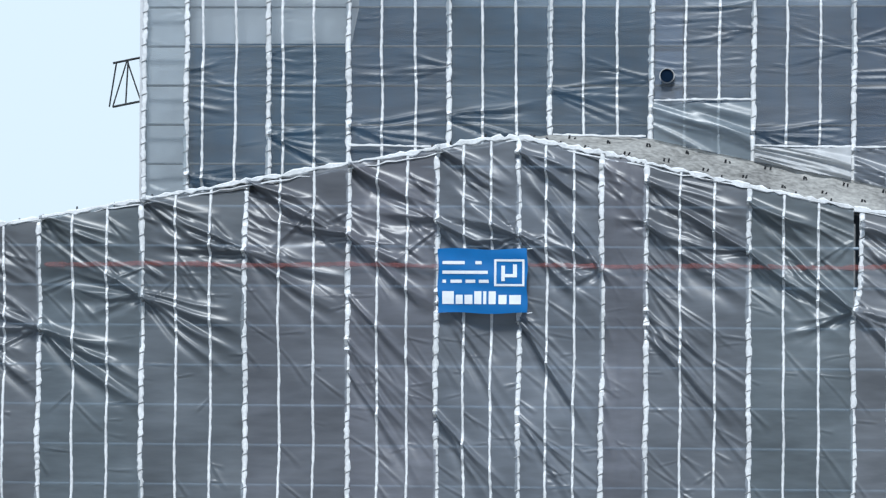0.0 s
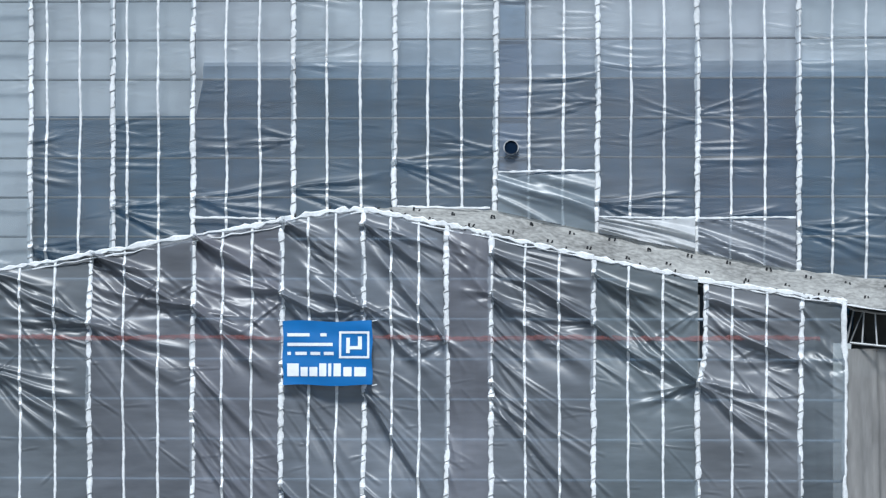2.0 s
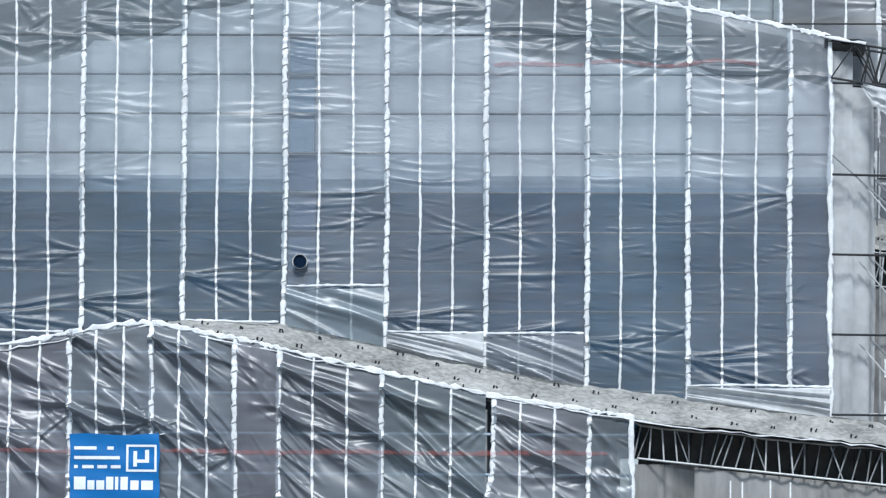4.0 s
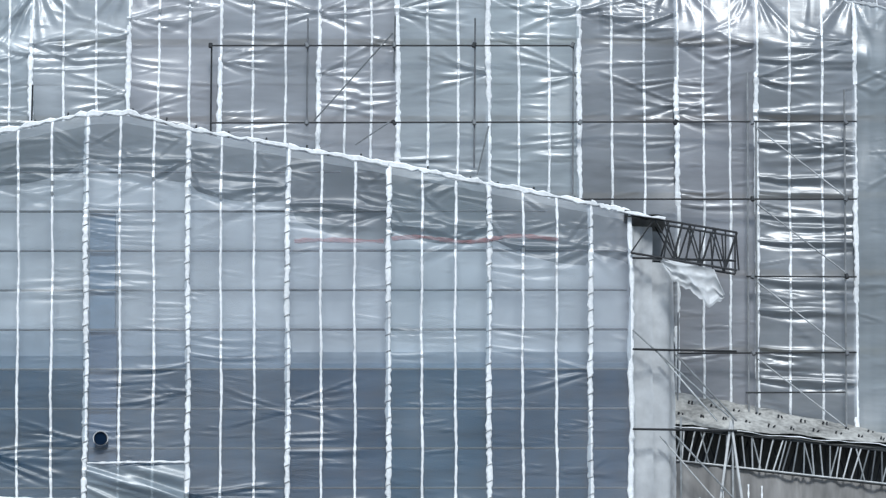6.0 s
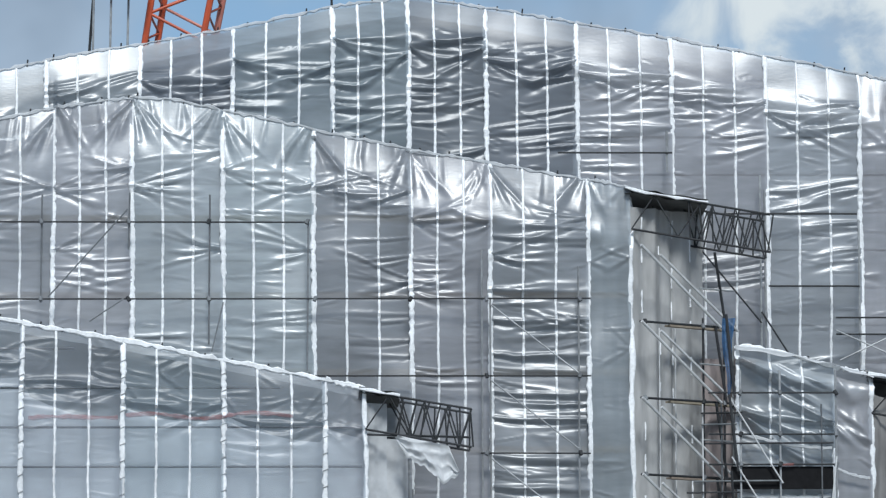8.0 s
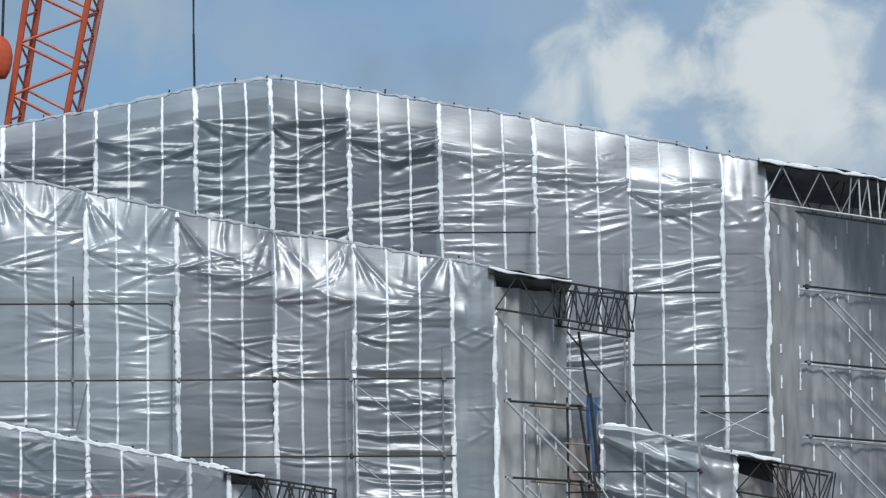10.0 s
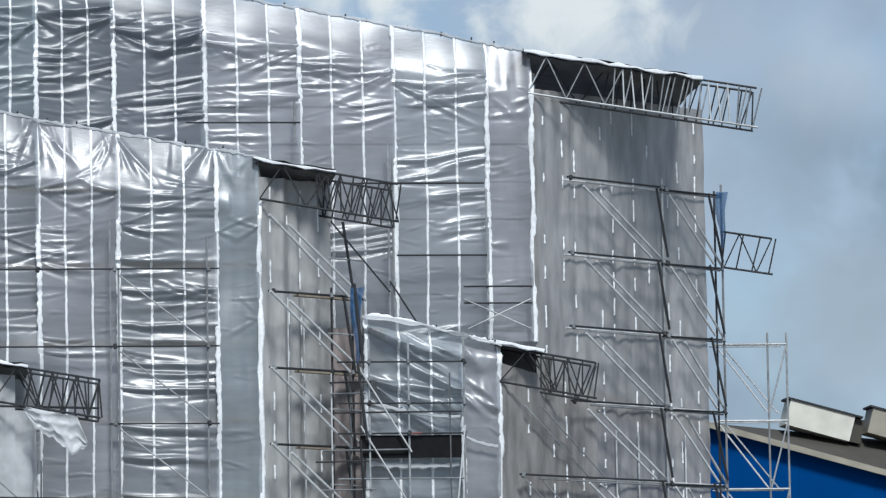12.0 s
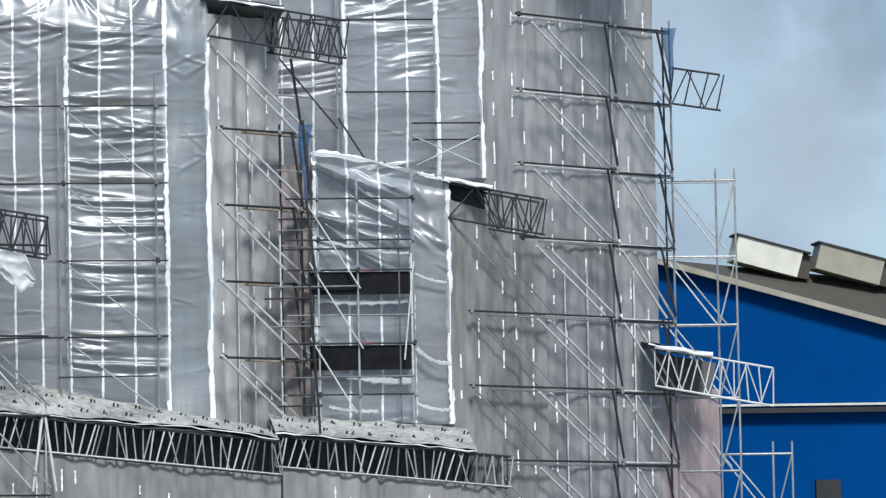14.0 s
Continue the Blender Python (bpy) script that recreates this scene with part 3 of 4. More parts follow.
box_part("trunk_cowl", (-10.5, 130.28, 16.4), (-9.85, 130.6, 19.5), BLUE_GREY, hull, "blue grey upper length of the trunk")
box_part("corner_plate", (-24.05, 130.55, 9.0), (-22.8, 130.7, 18.6), GREY_WORKS, hull, "grey corner plating")
bulkhead("deckhouse", 133.9, -15.6, 2.1, 9, lambda x: T3(x) - 0.45, GREY_WORKS, "grey painted deckhouse")
bulkhead("deckhouse", 133.9, 2.1, 10.72, 9, lambda x: T3(x) - 0.45, DIM_WORKS, "deckhouse part toned down to dim the sheets before it")
# casing split in tone to hold the left bays dark and lift the right
bulkhead("funnel_casing", 136.4, -14.7, 9.3, 9, lambda x: T4(x) - 0.4, CORE, "grey primed casing")
bulkhead("bright_casing", 136.4, 9.3, 18.5, 9, lambda x: T4(x) - 0.4, GREY_WORKS, "paler casing tone that brightens the sheets before it")


def wrapped_roof(name, top, x0, x1, y0, y1, label):
    rng = np.random.default_rng(int(y0))
    X = np.linspace(x0, x1, 80)[None, :].repeat(10, 0)
    v = np.linspace(0, 1, 10)[:, None]
    P = np.stack([X, y0 + v * (y1 - y0) + 0 * X, top(X) - 0.06 - 0.12 * v + 0.02 * rng.uniform(-1, 1, X.shape)], -1)
    return tagged(grid_part(name, P, FLAP, None), label, "roof", kind="structure")


wrapped_roof("roof_9", T4, -14.9, 18.1, D4 + 0.75, 150.0, "white wrapped roof over the topmost tier")
wrapped_roof("roof_10", T3, -15.8, 10.5, D3 + 0.6, D4 - 0.2, "white wrapped roof over the third tier")
wrapped_roof("roof_11", T2, -23.7, 3.4, D2 + 0.12, D3 - 0.2, "white wrapped roof over the second tier")


# ---- side curtains, roofs and trusses ----
def curtain(name, x0, y0, length, zb, ztop, seed, label, slope=0.8, mat=None, deep=0.1):
    """A hanging sheet with upright folds, running back to the right from (x0, y0)."""
    rng = np.random.default_rng(seed)
    nx, nz = max(10, int(length / 0.05)), max(10, int((ztop(x0) - zb) / 0.12))
    u = np.linspace(0, length, nx + 1)[None, :].repeat(nz + 1, 0)
    v = np.linspace(0, 1, nz + 1)[:, None]
    X = x0 + u
    Z = zb + v * (ztop(X) - zb)
    out = np.zeros_like(X)
    for _ in range(int(6 + 5 * length)):
        c, w, a = rng.uniform(0, length), rng.uniform(0.05, 0.2), rng.uniform(-1, 1) * deep
        out = out + a * np.exp(-((u - c - 0.04 * np.sin(Z * rng.uniform(0.2, 0.7) + c)) / w) ** 2) * (0.6 + 0.4 * np.sin(Z * rng.uniform(0.3, 0.9) + c))
    if length > 1.8:  # scallops between the runs of stitching
        out = out + 0.04 * np.abs(np.sin(math.pi * u / 0.43 + 0.1 * np.sin(0.6 * Z)))
    out = out + 0.012 * np.sin(3.1 * Z) * np.sin(2 * u) + 0.007 * rng.uniform(-1, 1, X.shape)
    n = math.hypot(1, slope)
    P = np.stack([X + out * slope / n, y0 + slope * u - out / n, Z], -1)
    ob = grid_part(name, P, mat or CURTAIN, None)
    if length > 1.8:  # broken runs of white stitching tape
        runs = max(3, int(length / 0.5))
        for k in range(runs):
            c = int((k + 0.6 + 0.3 * rng.uniform(-1, 1)) * nx / runs)
            c = min(max(c, 1), nx - 1)
            lo = 0
            verts, faces = [], []
            while lo < nz - 4:
                hi = min(nz, lo + int(rng.integers(2, 6)))
                if rng.random() < 0.62:
                    for j in range(lo, hi):
                        base = len(verts)
                        for jj in (j, j + 1):
                            p = P[min(jj, nz), c]
                            wd = 0.02 + 0.008 * math.sin(3 * jj)
                            verts += [(p[0] - wd, p[1] - 0.03, p[2]), (p[0] + wd, p[1] - 0.03, p[2])]
                        faces.append((base, base + 1, base + 3, base + 2))
                lo = hi + int(rng.integers(2, 7))
            mesh_part("stitching", verts, faces, SEAM, ob, "broken white stitching tape")["kind"] = "stuff"
    return tagged(ob, label, "curtain", "hanging curtains")


def beam(name, p, q, wide, high, mat, parent, label=""):
    """A board from p to q, lying flat."""
    p, q = Vector(p), Vector(q)
    d = (q - p).normalized()
    s = d.cross(Vector((0, 0, 1))).normalized() * wide / 2
    t = s.cross(d).normalized() * high / 2
    v = [tuple(c + a * s + b * t) for c in (p, q) for a, b in ((-1, -1), (1, -1), (1, 1), (-1, 1))]
    f = [(0, 1, 5, 4), (1, 2, 6, 5), (2, 3, 7, 6), (3, 0, 4, 7), (3, 2, 1, 0), (4, 5, 6, 7)]
    return mesh_part(name, v, f, mat, parent, label)


def truss(p, q, high, bays, label, mat=STEEL, web=None, r=0.03, every=1, lead=0.0):
    """A lattice girder: chords, posts and crossing webs."""
    p, q = Vector(p), Vector(q)
    t = empty("roof_truss", tuple(p), label, "truss", group="roof trusses")
    drop = Vector((0, 0, -high))
    tube("top_chord", p, q, r, mat, t)
    tube("bottom_chord", p + drop, q + drop, r, STEEL if web == STEEL else mat, t)
    for i in range(bays + 1):
        a = p.lerp(q, i / bays)
        lean = Vector((0.05 + 0.09 * math.sin(7 * i + p.y), 0, 0))
        if i / bays < lead:
            if i % 2 == 0:
                b = p.lerp(q, (i + 2) / bays)
                tube("diagonal", *((a, b + drop) if i % 4 else (a + drop, b)), r * 0.65, web or mat, t)
            continue
        post = web or mat
        if web == STEEL:
            post = (STEEL, BRIGHT, DULL_TUBE)[(i * i + i // 3) % 3]
        tube("post", a + lean, a + drop - lean, r * 0.72, post, t)
        if i < bays and i % every == 0:
            b = p.lerp(q, (i + 1) / bays)
            tube("diagonal", *((a, b + drop) if i % 2 else (a + drop, b)), r * 0.65, web or mat, t)
    return t


def roof(name, front, back, y0, y1, x0, x1, seed, label, ties=0, edge=0.07):
    """A boarded roof between two roof lines, with a worn white edge and tie stubs."""
    rf = empty(name, (x0, y0, float(front(x0))), label, "roof", "structure")
    rng = np.random.default_rng(seed)
    n = max(6, int((x1 - x0) / 0.25))
    X = np.linspace(x0, x1, n + 1)[None, :].repeat(7, 0)
    v = np.linspace(0, 1, 7)[:, None]
    Z = front(X) * (1 - v) + back(X) * v + 0.035 * rng.uniform(-1, 1, X.shape)
    P = np.stack([X, y0 + v * (y1 - y0) + 0 * X, Z], -1)
    grid_part("roof_sheet", P, ROOF, rf, smooth=False)
    # lowered copy of the sheet, darkened in colour for the shade under the roof
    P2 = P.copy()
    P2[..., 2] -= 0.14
    grid_part("underside", P2, UNDER, rf, "roof underside with its shade in the colour")
    xs = np.linspace(x0, x1, n + 1)
    ribbon("edge_strip", xs, front(xs) - 0.05 + 0.03 * rng.uniform(-1, 1, n + 1), np.full_like(xs, y0 - 0.03), edge, SEAM, rf, rng, "ragged white edge strip", wob=0.6)
    for i in range(ties):
        x = x0 + (i + 0.5) * (x1 - x0) / ties
        k = 0.25 + 0.45 * (i % 2) + rng.uniform(-0.06, 0.06)
        z = float(front(x) * (1 - k) + back(x) * k)
        y = y0 + k * (y1 - y0)
        tube("tie", (x, y, z), (x + 0.02, y - 0.02, z + 0.075), 0.026, DARK, rf)
        dx = rng.uniform(0.05, 0.14)
        tube("tie", (x + dx, y, z - 0.02), (x + dx + rng.uniform(-0.04, 0.06), y - 0.02, z + rng.uniform(0.02, 0.07)), 0.022, DARK, rf)
    return rf


def recess_shade(p, q, high):
    """Dark boards added as the deep shade at the back of the space under a low roof."""
    return tagged(beam("shade_board", p, q, 0.06, high, UNDER, None), "dark boards standing for the shade under a low roof", "board")


FLAT = lambda z: (lambda x: z + 0 * np.asarray(x, float))

# low roof between the first two walls
F1 = line([(-32, 8.9), (-26.1, 9.88), (-13.76, 11.95), (-5.25, 10.18), (-1.5, 9.6), (-0.9, 9.5), (4.34, 9.0), (5.7, 8.82)])
K1 = line([(-32, 8.8), (-26.1, 9.75), (-20.8, 10.7), (-18.4, 11.3), (-13.2, 12.12), (-10.6, 12.02), (-7.95, 11.46), (-5.38, 10.96), (-2.78, 10.46), (3.5, 9.75), (5.7, 9.35)])
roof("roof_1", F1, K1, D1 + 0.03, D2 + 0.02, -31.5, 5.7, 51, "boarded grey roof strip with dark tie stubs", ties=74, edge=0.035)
for y in (128.35, 129.0, 129.7):
    truss((-1.45, y, 9.45), (5.7, y, 8.72), 0.85, 22, "steel lattice girder under the low roof edge", DARK, STEEL if y < 128.5 else DARK, every=3)
curtain("curtain", -1.55, 128.2, 1.6, 0.0, FLAT(8.45), 61, "grey sheet curtain hanging under the low roof")
curtain("curtain", 0.0, 128.5, 5.6, 0.0, line([(0, 8.38), (5.7, 7.82)]), 62, "grey sheet curtain hanging below lattice girders", slope=0.02)
recess_shade((-1.4, 129.85, 8.95), (5.7, 129.85, 8.25), 1.0)

# second tier, right-hand corner
curtain("curtain", 3.48, 130.0, 0.55, 9.6, FLAT(19.1), 63, "pale sheet curtain closing the corner of the second wall", mat=FLAP)
curtain("curtain", 4.03, 130.45, 0.62, 9.6, FLAT(18.2), 64, "loose white sheet strip beside the second wall", mat=FLAP, deep=0.14)
roof("roof_2", line([(3.3, 19.5), (6, 19.05)]), line([(3.3, 19.4), (6, 18.95)]), 129.9, 132.3, 3.3, 4.35, 52, "short overhanging roof of the second tier", edge=0.07)
for y in (129.95, 131.2):
    truss((3.46, y, 19.38), (6.2, y, 18.92), 0.98, 9, "dark lattice girder carrying the second roof", DARK, DARK, lead=0.3)

# third tier
curtain("curtain", 10.58, 132.5, 2.0, 13.0, FLAT(24.5), 65, "grey sheet curtain with upright folds on the third tier", mat=PALE_CURTAIN)
roof("roof_3", line([(10.4, 25.02), (14.5, 24.33)]), line([(10.4, 24.95), (14.5, 24.25)]), 132.4, 136.0, 10.4, 12.6, 53, "short overhanging roof of the third tier", edge=0.07)
for y in (132.45, 133.9):
    truss((10.57, y, 24.9), (14.25, y, 24.28), 1.0, 12, "dark lattice girder carrying the third roof", DARK, DARK, lead=0.35)

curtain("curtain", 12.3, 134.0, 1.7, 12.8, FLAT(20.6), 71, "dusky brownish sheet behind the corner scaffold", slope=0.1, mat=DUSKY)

# topmost tier
curtain("curtain", 18.2, 135.0, 5.4, 0.0, FLAT(27.2), 66, "tall grey sheet curtain with upright folds below the top roof", deep=0.05)
curtain("curtain", 23.62, 139.33, 1.9, 0.0, FLAT(14.8), 67, "pinkish grey sheet curtain below a small roof", mat=PINK_CURTAIN)
roof("roof_4", line([(18, 28.27), (25, 27.2)]), line([(18, 28.1), (25, 27.05)]), 134.9, 140.5, 18.0, 22.9, 54, "long overhanging top roof with a white edge", edge=0.09)
for y in (134.95, 135.7):
    truss((18.1, y, 28.15), (24.4, y, 27.2), 1.08, 24 if y < 135 else 17, "long steel lattice girder carrying the top roof", DARK, STEEL if y < 135 else DARK, every=2, lead=0.35)

# box below the top roof
W5 = [13.45, 16.02, 17.0]
T5 = line([(13.4, 20.9), (14.5, 20.78), (15.93, 20.4), (17.1, 20.1)])
B5 = line([(13.4, 13.75), (17.1, 13.6)])
small_box = sheeted_wall("wall_5", 133.5, W5, T5, B5, "slack", (0.5, 0.8), 55, "small sheeted box wall with sagging shiny plastic", force=2.0, swell=2.0)
inner_scaffold("scaffold", 133.5, W5, T5, 13.8, 20.0, "steel tube scaffold behind the small sheeted box")


# backing added only to darken the small box's sheets from behind
bulkhead("box_backing", 134.3, 13.4, 17.0, 13.6, lambda x: T5(x) - 0.3, DIM_WORKS, "added backing that darkens the small box's sheets")


def sagging_hems():
    """Rolled lower edges of the box's sheets, sagging between their ties."""
    rng = np.random.default_rng(74)
    for x0, x1, za, zb, sag, wide in ((13.4, 15.85, 16.92, 16.88, 0.06, 0.13), (13.6, 15.9, 15.05, 14.75, 0.1, 0.17), (16.05, 16.95, 15.6, 15.2, 0.12, 0.12), (16.05, 16.95, 14.15, 13.98, 0.08, 0.1), (13.7, 15.0, 14.1, 13.95, 0.05, 0.1), (13.5, 15.9, 18.55, 18.15, 0.1, 0.1), (16.05, 16.9, 17.6, 17.35, 0.05, 0.08)):
        k = np.linspace(0, 1, 26)
        zs = za + (zb - za) * k - 4 * sag * k * (1 - k) + 0.012 * rng.uniform(-1, 1, 26)
        ob = ribbon("rolled_hem", x0 + (x1 - x0) * k, zs, np.full(26, 133.2), wide, FLAP, small_box, rng, "white rolled hem sagging between ties", wob=0.35)
    return ob


sagging_hems()


def top_fold():
    """A white fold of sheet lying over the upper edge of the small box."""
    rng = np.random.default_rng(72)
    u, v = np.meshgrid(np.linspace(0, 1, 60), np.linspace(0, 1, 10))
    X = 13.4 + 3.65 * u
    low = 0.13 + 0.06 * np.sin(7 * u) + 0.04 * np.sin(23 * u + 1)
    Z = T5(X) + 0.05 - low * (1 - v) + 0.012 * np.sin(30 * u) * (1 - v)
    P = np.stack([X, 133.32 + 0.5 * v ** 2 + 0.03 * np.sin(17 * u + 3 * v) + 0.01 * rng.uniform(-1, 1, u.shape), Z], -1)
    return tagged(grid_part("sheet_fold", P, FLAP, None), "white fold of sheet over the small box", "sheet")


top_fold()
curtain("curtain", 17.02, 133.5, 2.9, 0.0, line([(17, 19.6), (20, 19.0)]), 68, "grey sheet curtain beside the small box", deep=0.05)
roof("roof_5", line([(16.9, 20.2), (19.6, 19.68)]), line([(16.9, 20.4), (19.6, 19.9)]), 133.4, 135.4, 16.9, 18.2, 56, "small roof over the sheeted box", edge=0.08)
for y in (133.45, 134.4):
    truss((17.0, y, 20.05), (19.6, y, 19.58), 0.95, 7, "dark lattice girder beside the small box", DARK, DARK, lead=0.3)
recess_shade((17.1, 135.2, 19.75), (18.6, 135.2, 19.45), 0.9)

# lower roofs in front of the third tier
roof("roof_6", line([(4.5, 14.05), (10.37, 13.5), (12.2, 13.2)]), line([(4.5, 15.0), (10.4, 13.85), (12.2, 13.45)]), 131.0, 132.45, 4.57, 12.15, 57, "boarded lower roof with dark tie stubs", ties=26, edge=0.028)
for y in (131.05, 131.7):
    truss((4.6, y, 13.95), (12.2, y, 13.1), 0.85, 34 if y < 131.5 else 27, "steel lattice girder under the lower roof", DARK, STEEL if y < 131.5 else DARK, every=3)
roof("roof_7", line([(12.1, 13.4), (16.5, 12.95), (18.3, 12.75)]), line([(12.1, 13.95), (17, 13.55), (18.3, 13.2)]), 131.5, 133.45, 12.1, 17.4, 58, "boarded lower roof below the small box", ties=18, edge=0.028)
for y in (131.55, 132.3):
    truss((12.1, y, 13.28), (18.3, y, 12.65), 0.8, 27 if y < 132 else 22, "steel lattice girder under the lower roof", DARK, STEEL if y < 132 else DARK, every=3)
curtain("curtain", 4.6, 131.12, 7.6, 0.0, line([(4.6, 13.05), (12.2, 12.2)]), 69, "grey sheet curtain hanging under the lower roof", slope=0.02)
recess_shade((4.6, 132.3, 13.45), (12.2, 132.3, 12.65), 1.0)
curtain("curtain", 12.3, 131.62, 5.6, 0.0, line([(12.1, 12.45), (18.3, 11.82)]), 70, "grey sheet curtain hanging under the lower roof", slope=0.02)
recess_shade((12.1, 132.62, 12.9), (18.2, 132.62, 12.25), 0.95)


# ---- scaffolds in front of the sheeting ----
def coupler(p, parent, k):
    """A clamp joining two crossing tubes: a short tilted sleeve."""
    p = Vector(p)
    tilt = Vector((0.03 * math.sin(5 * k), 0.02, 0.055))
    return tube("coupler", p - tilt, p + tilt, 0.052, DULL_TUBE if k % 3 else DARK, parent)


def rail_scaffold():
    """Bare tubes standing before the third wall."""
    sc = empty("scaffold", (-7.5, 132.0, 13.9), "dark tube scaffold standing before the third wall", "scaffold", group="scaffolds")
    y = 132.0
    for x0, x1, z in ((-7.51, 2.04, 24.03), (-7.5, 9.44, 21.99), (2.2, 9.43, 19.97), (6.53, 9.41, 17.94), (4.75, 9.4, 15.93), (6.5, 9.1, 14.9), (-17.1, -12.0, 21.5)):
        tube("ledger", (x0, y, z), (x1, y, z + 0.02 * math.sin(x0 + z)), 0.022, DARK, sc)
    for x, z0, z1 in ((-7.5, 20.0, 24.1), (-4.97, 21.9, 24.75), (-2.68, 23.3, 24.8), (-0.58, 20.8, 24.75), (2.0, 20.1, 24.06), (4.72, 14.5, 17.0), (-12.2, 21.5, 23.0)):
        tube("standard", (x, y + 0.03, z0), (x + 0.03, y + 0.03, z1), 0.023, DULL_TUBE if x > -7 else DARK, sc)
    for x, z0, z1 in ((6.58, 14.0, 23.3), (6.8, 14.0, 22.0), (9.12, 14.0, 22.85)):
        tube("standard", (x, y + 0.03, z0), (x, y + 0.03, z1), 0.026, STEEL, sc)
    for a, b in (((-4.78, 22.04), (-2.71, 24.35)), ((-3.7, 21.4), (-2.8, 22.0)), ((-0.5, 20.6), (-0.2, 21.9))):
        tube("brace", (a[0], y - 0.04, a[1]), (b[0], y - 0.04, b[1]), 0.02, DULL_TUBE, sc)
    for i, (x, z) in enumerate(((-7.5, 24.03), (-4.97, 24.03), (-2.68, 24.03), (-0.58, 24.03), (2.0, 24.03), (-4.97, 21.99), (-2.68, 21.99), (-0.58, 21.99), (2.2, 21.99), (4.7, 21.99), (6.7, 21.99), (9.15, 21.99), (6.7, 19.97), (9.15, 19.97), (6.7, 17.94), (9.15, 17.94), (6.7, 15.93), (9.15, 15.93))):
        coupler((x, y - 0.03, z), sc, i)
    for z in (21.95, 19.95, 17.9, 15.9):
        tube("brace", (6.8, y - 0.04, z - 0.1), (9.1, y - 0.04, z - 1.9), 0.02, STEEL, sc)
    return sc


rail_scaffold()


def on_side(x, off=1.0):
    """The line of the scaffold along the top tier's side, running back to the right."""
    return 135.0 - off + 0.8 * (x - 18.2)


def side_scaffold():
    sc = empty("scaffold", (21, on_side(21), 0), "tall steel scaffold with bright braces along the side curtain", "scaffold", group="scaffolds")
    levels = [24.75, 22.7, 20.7, 18.68, 16.62, 14.63, 12.65, 10.6, 8.5, 6.4]

    def at(x, z, off=1.0):
        return (x, on_side(x, off), z)

    for x in (22.07, 23.98):
        tube("standard", at(x, 0), at(x, 25.0), 0.032, STEEL, sc)
    for x in (22.2, 23.9):
        tube("standard", at(x, 0, 0.25), at(x, 24.9, 0.25), 0.03, DARK, sc)
    for x in (19.0, 20.6, 21.3, 22.8):
        tube("standard", at(x, 0, 0.2), at(x, 18.0, 0.2), 0.026, BRIGHT if x > 20 else STEEL, sc)
    for i, z in enumerate(levels):
        left = 19.1 if z > 18 else 17.5
        tube("ledger", at(left, z), at(22.2, z), 0.028, DARK, sc)
        tube("ledger", at(22.0, z - 0.08), at(24.0, z - 0.06), 0.028, DARK, sc)
        tube("ledger", at(left + 0.6, z - 0.09, 0.95), at(23.9, z - 0.12, 0.95), 0.026, STEEL, sc)
        tube("ledger", at(left, z + 0.02, 0.2), at(24.0, z + 0.02, 0.2), 0.025, BRIGHT, sc)
        if z < 24:
            for x0, x1, d in ((19.6, 21.7, 0), (20.0, 22.1, 0.25), (22.3, 23.7, 0), (22.75, 24.0, 0.25)):
                tube("brace", at(x0, z + 1.85, 1.0 - d), at(x1, z + 0.05, 1.0 - d), 0.034, BRIGHT, sc)
            tube("raker", at(21.88, z + 2.0, 1.1), at(22.2, z + 0.1, 1.1), 0.034, DARK, sc)
            tube("raker", at(23.55, z + 2.0, 1.1), at(23.98, z + 0.1, 1.1), 0.034, DARK, sc)
        for k, x in enumerate((left + 0.1, 22.07, 22.2, 23.95)):
            coupler(at(x, z - 0.02 - 0.04 * (k > 1), 1.06), sc, i + k)
        if z < 16.9:
            for x0 in (17.7, 18.2):
                tube("brace", at(x0, z + 1.85, 0.9), at(x0 + 1.9, z + 0.05, 0.9), 0.02, STEEL, sc)
    return sc


side_scaffold()


def outer_tower(xs, top, levels, label, y=139.8):
    sc = empty("scaffold_tower", (xs[0], y, 0), label, "scaffold", group="scaffolds")
    for x in xs:
        tube("standard", (x, y, 0), (x, y, top), 0.03, STEEL, sc)
    for i, z in enumerate(levels):
        tube("ledger", (xs[0] - 1.5, y, z), (xs[-1], y, z), 0.032, STEEL, sc)
        tube("ledger", (xs[0] - 1.5, y + 0.9, z + 0.02), (xs[-1], y + 0.9, z + 0.02), 0.02, STEEL, sc)
        tube("brace", (xs[0] - 1.5, y, z), (xs[0] - 0.05, y, z - 1.9), 0.024, BRIGHT, sc)
        tube("brace", (xs[0] - 1.1, y + 0.9, z), (xs[-1] - 0.1, y + 0.9, z - 1.9), 0.022, BRIGHT, sc)
        tube("raker", (xs[-1], y, z), (xs[0], y, z - 2.0), 0.024, STEEL, sc)
    return sc


outer_tower((25.41, 25.95), 20.95, (20.62, 18.47, 16.55, 14.5, 12.45, 10.4, 8.3), "slim bright scaffold tower beside the tall curtain")
outer_tower((27.1, 27.65), 13.3, (12.95, 10.9, 8.9, 6.8), "low bright scaffold tower before the blue hall", y=141.0)


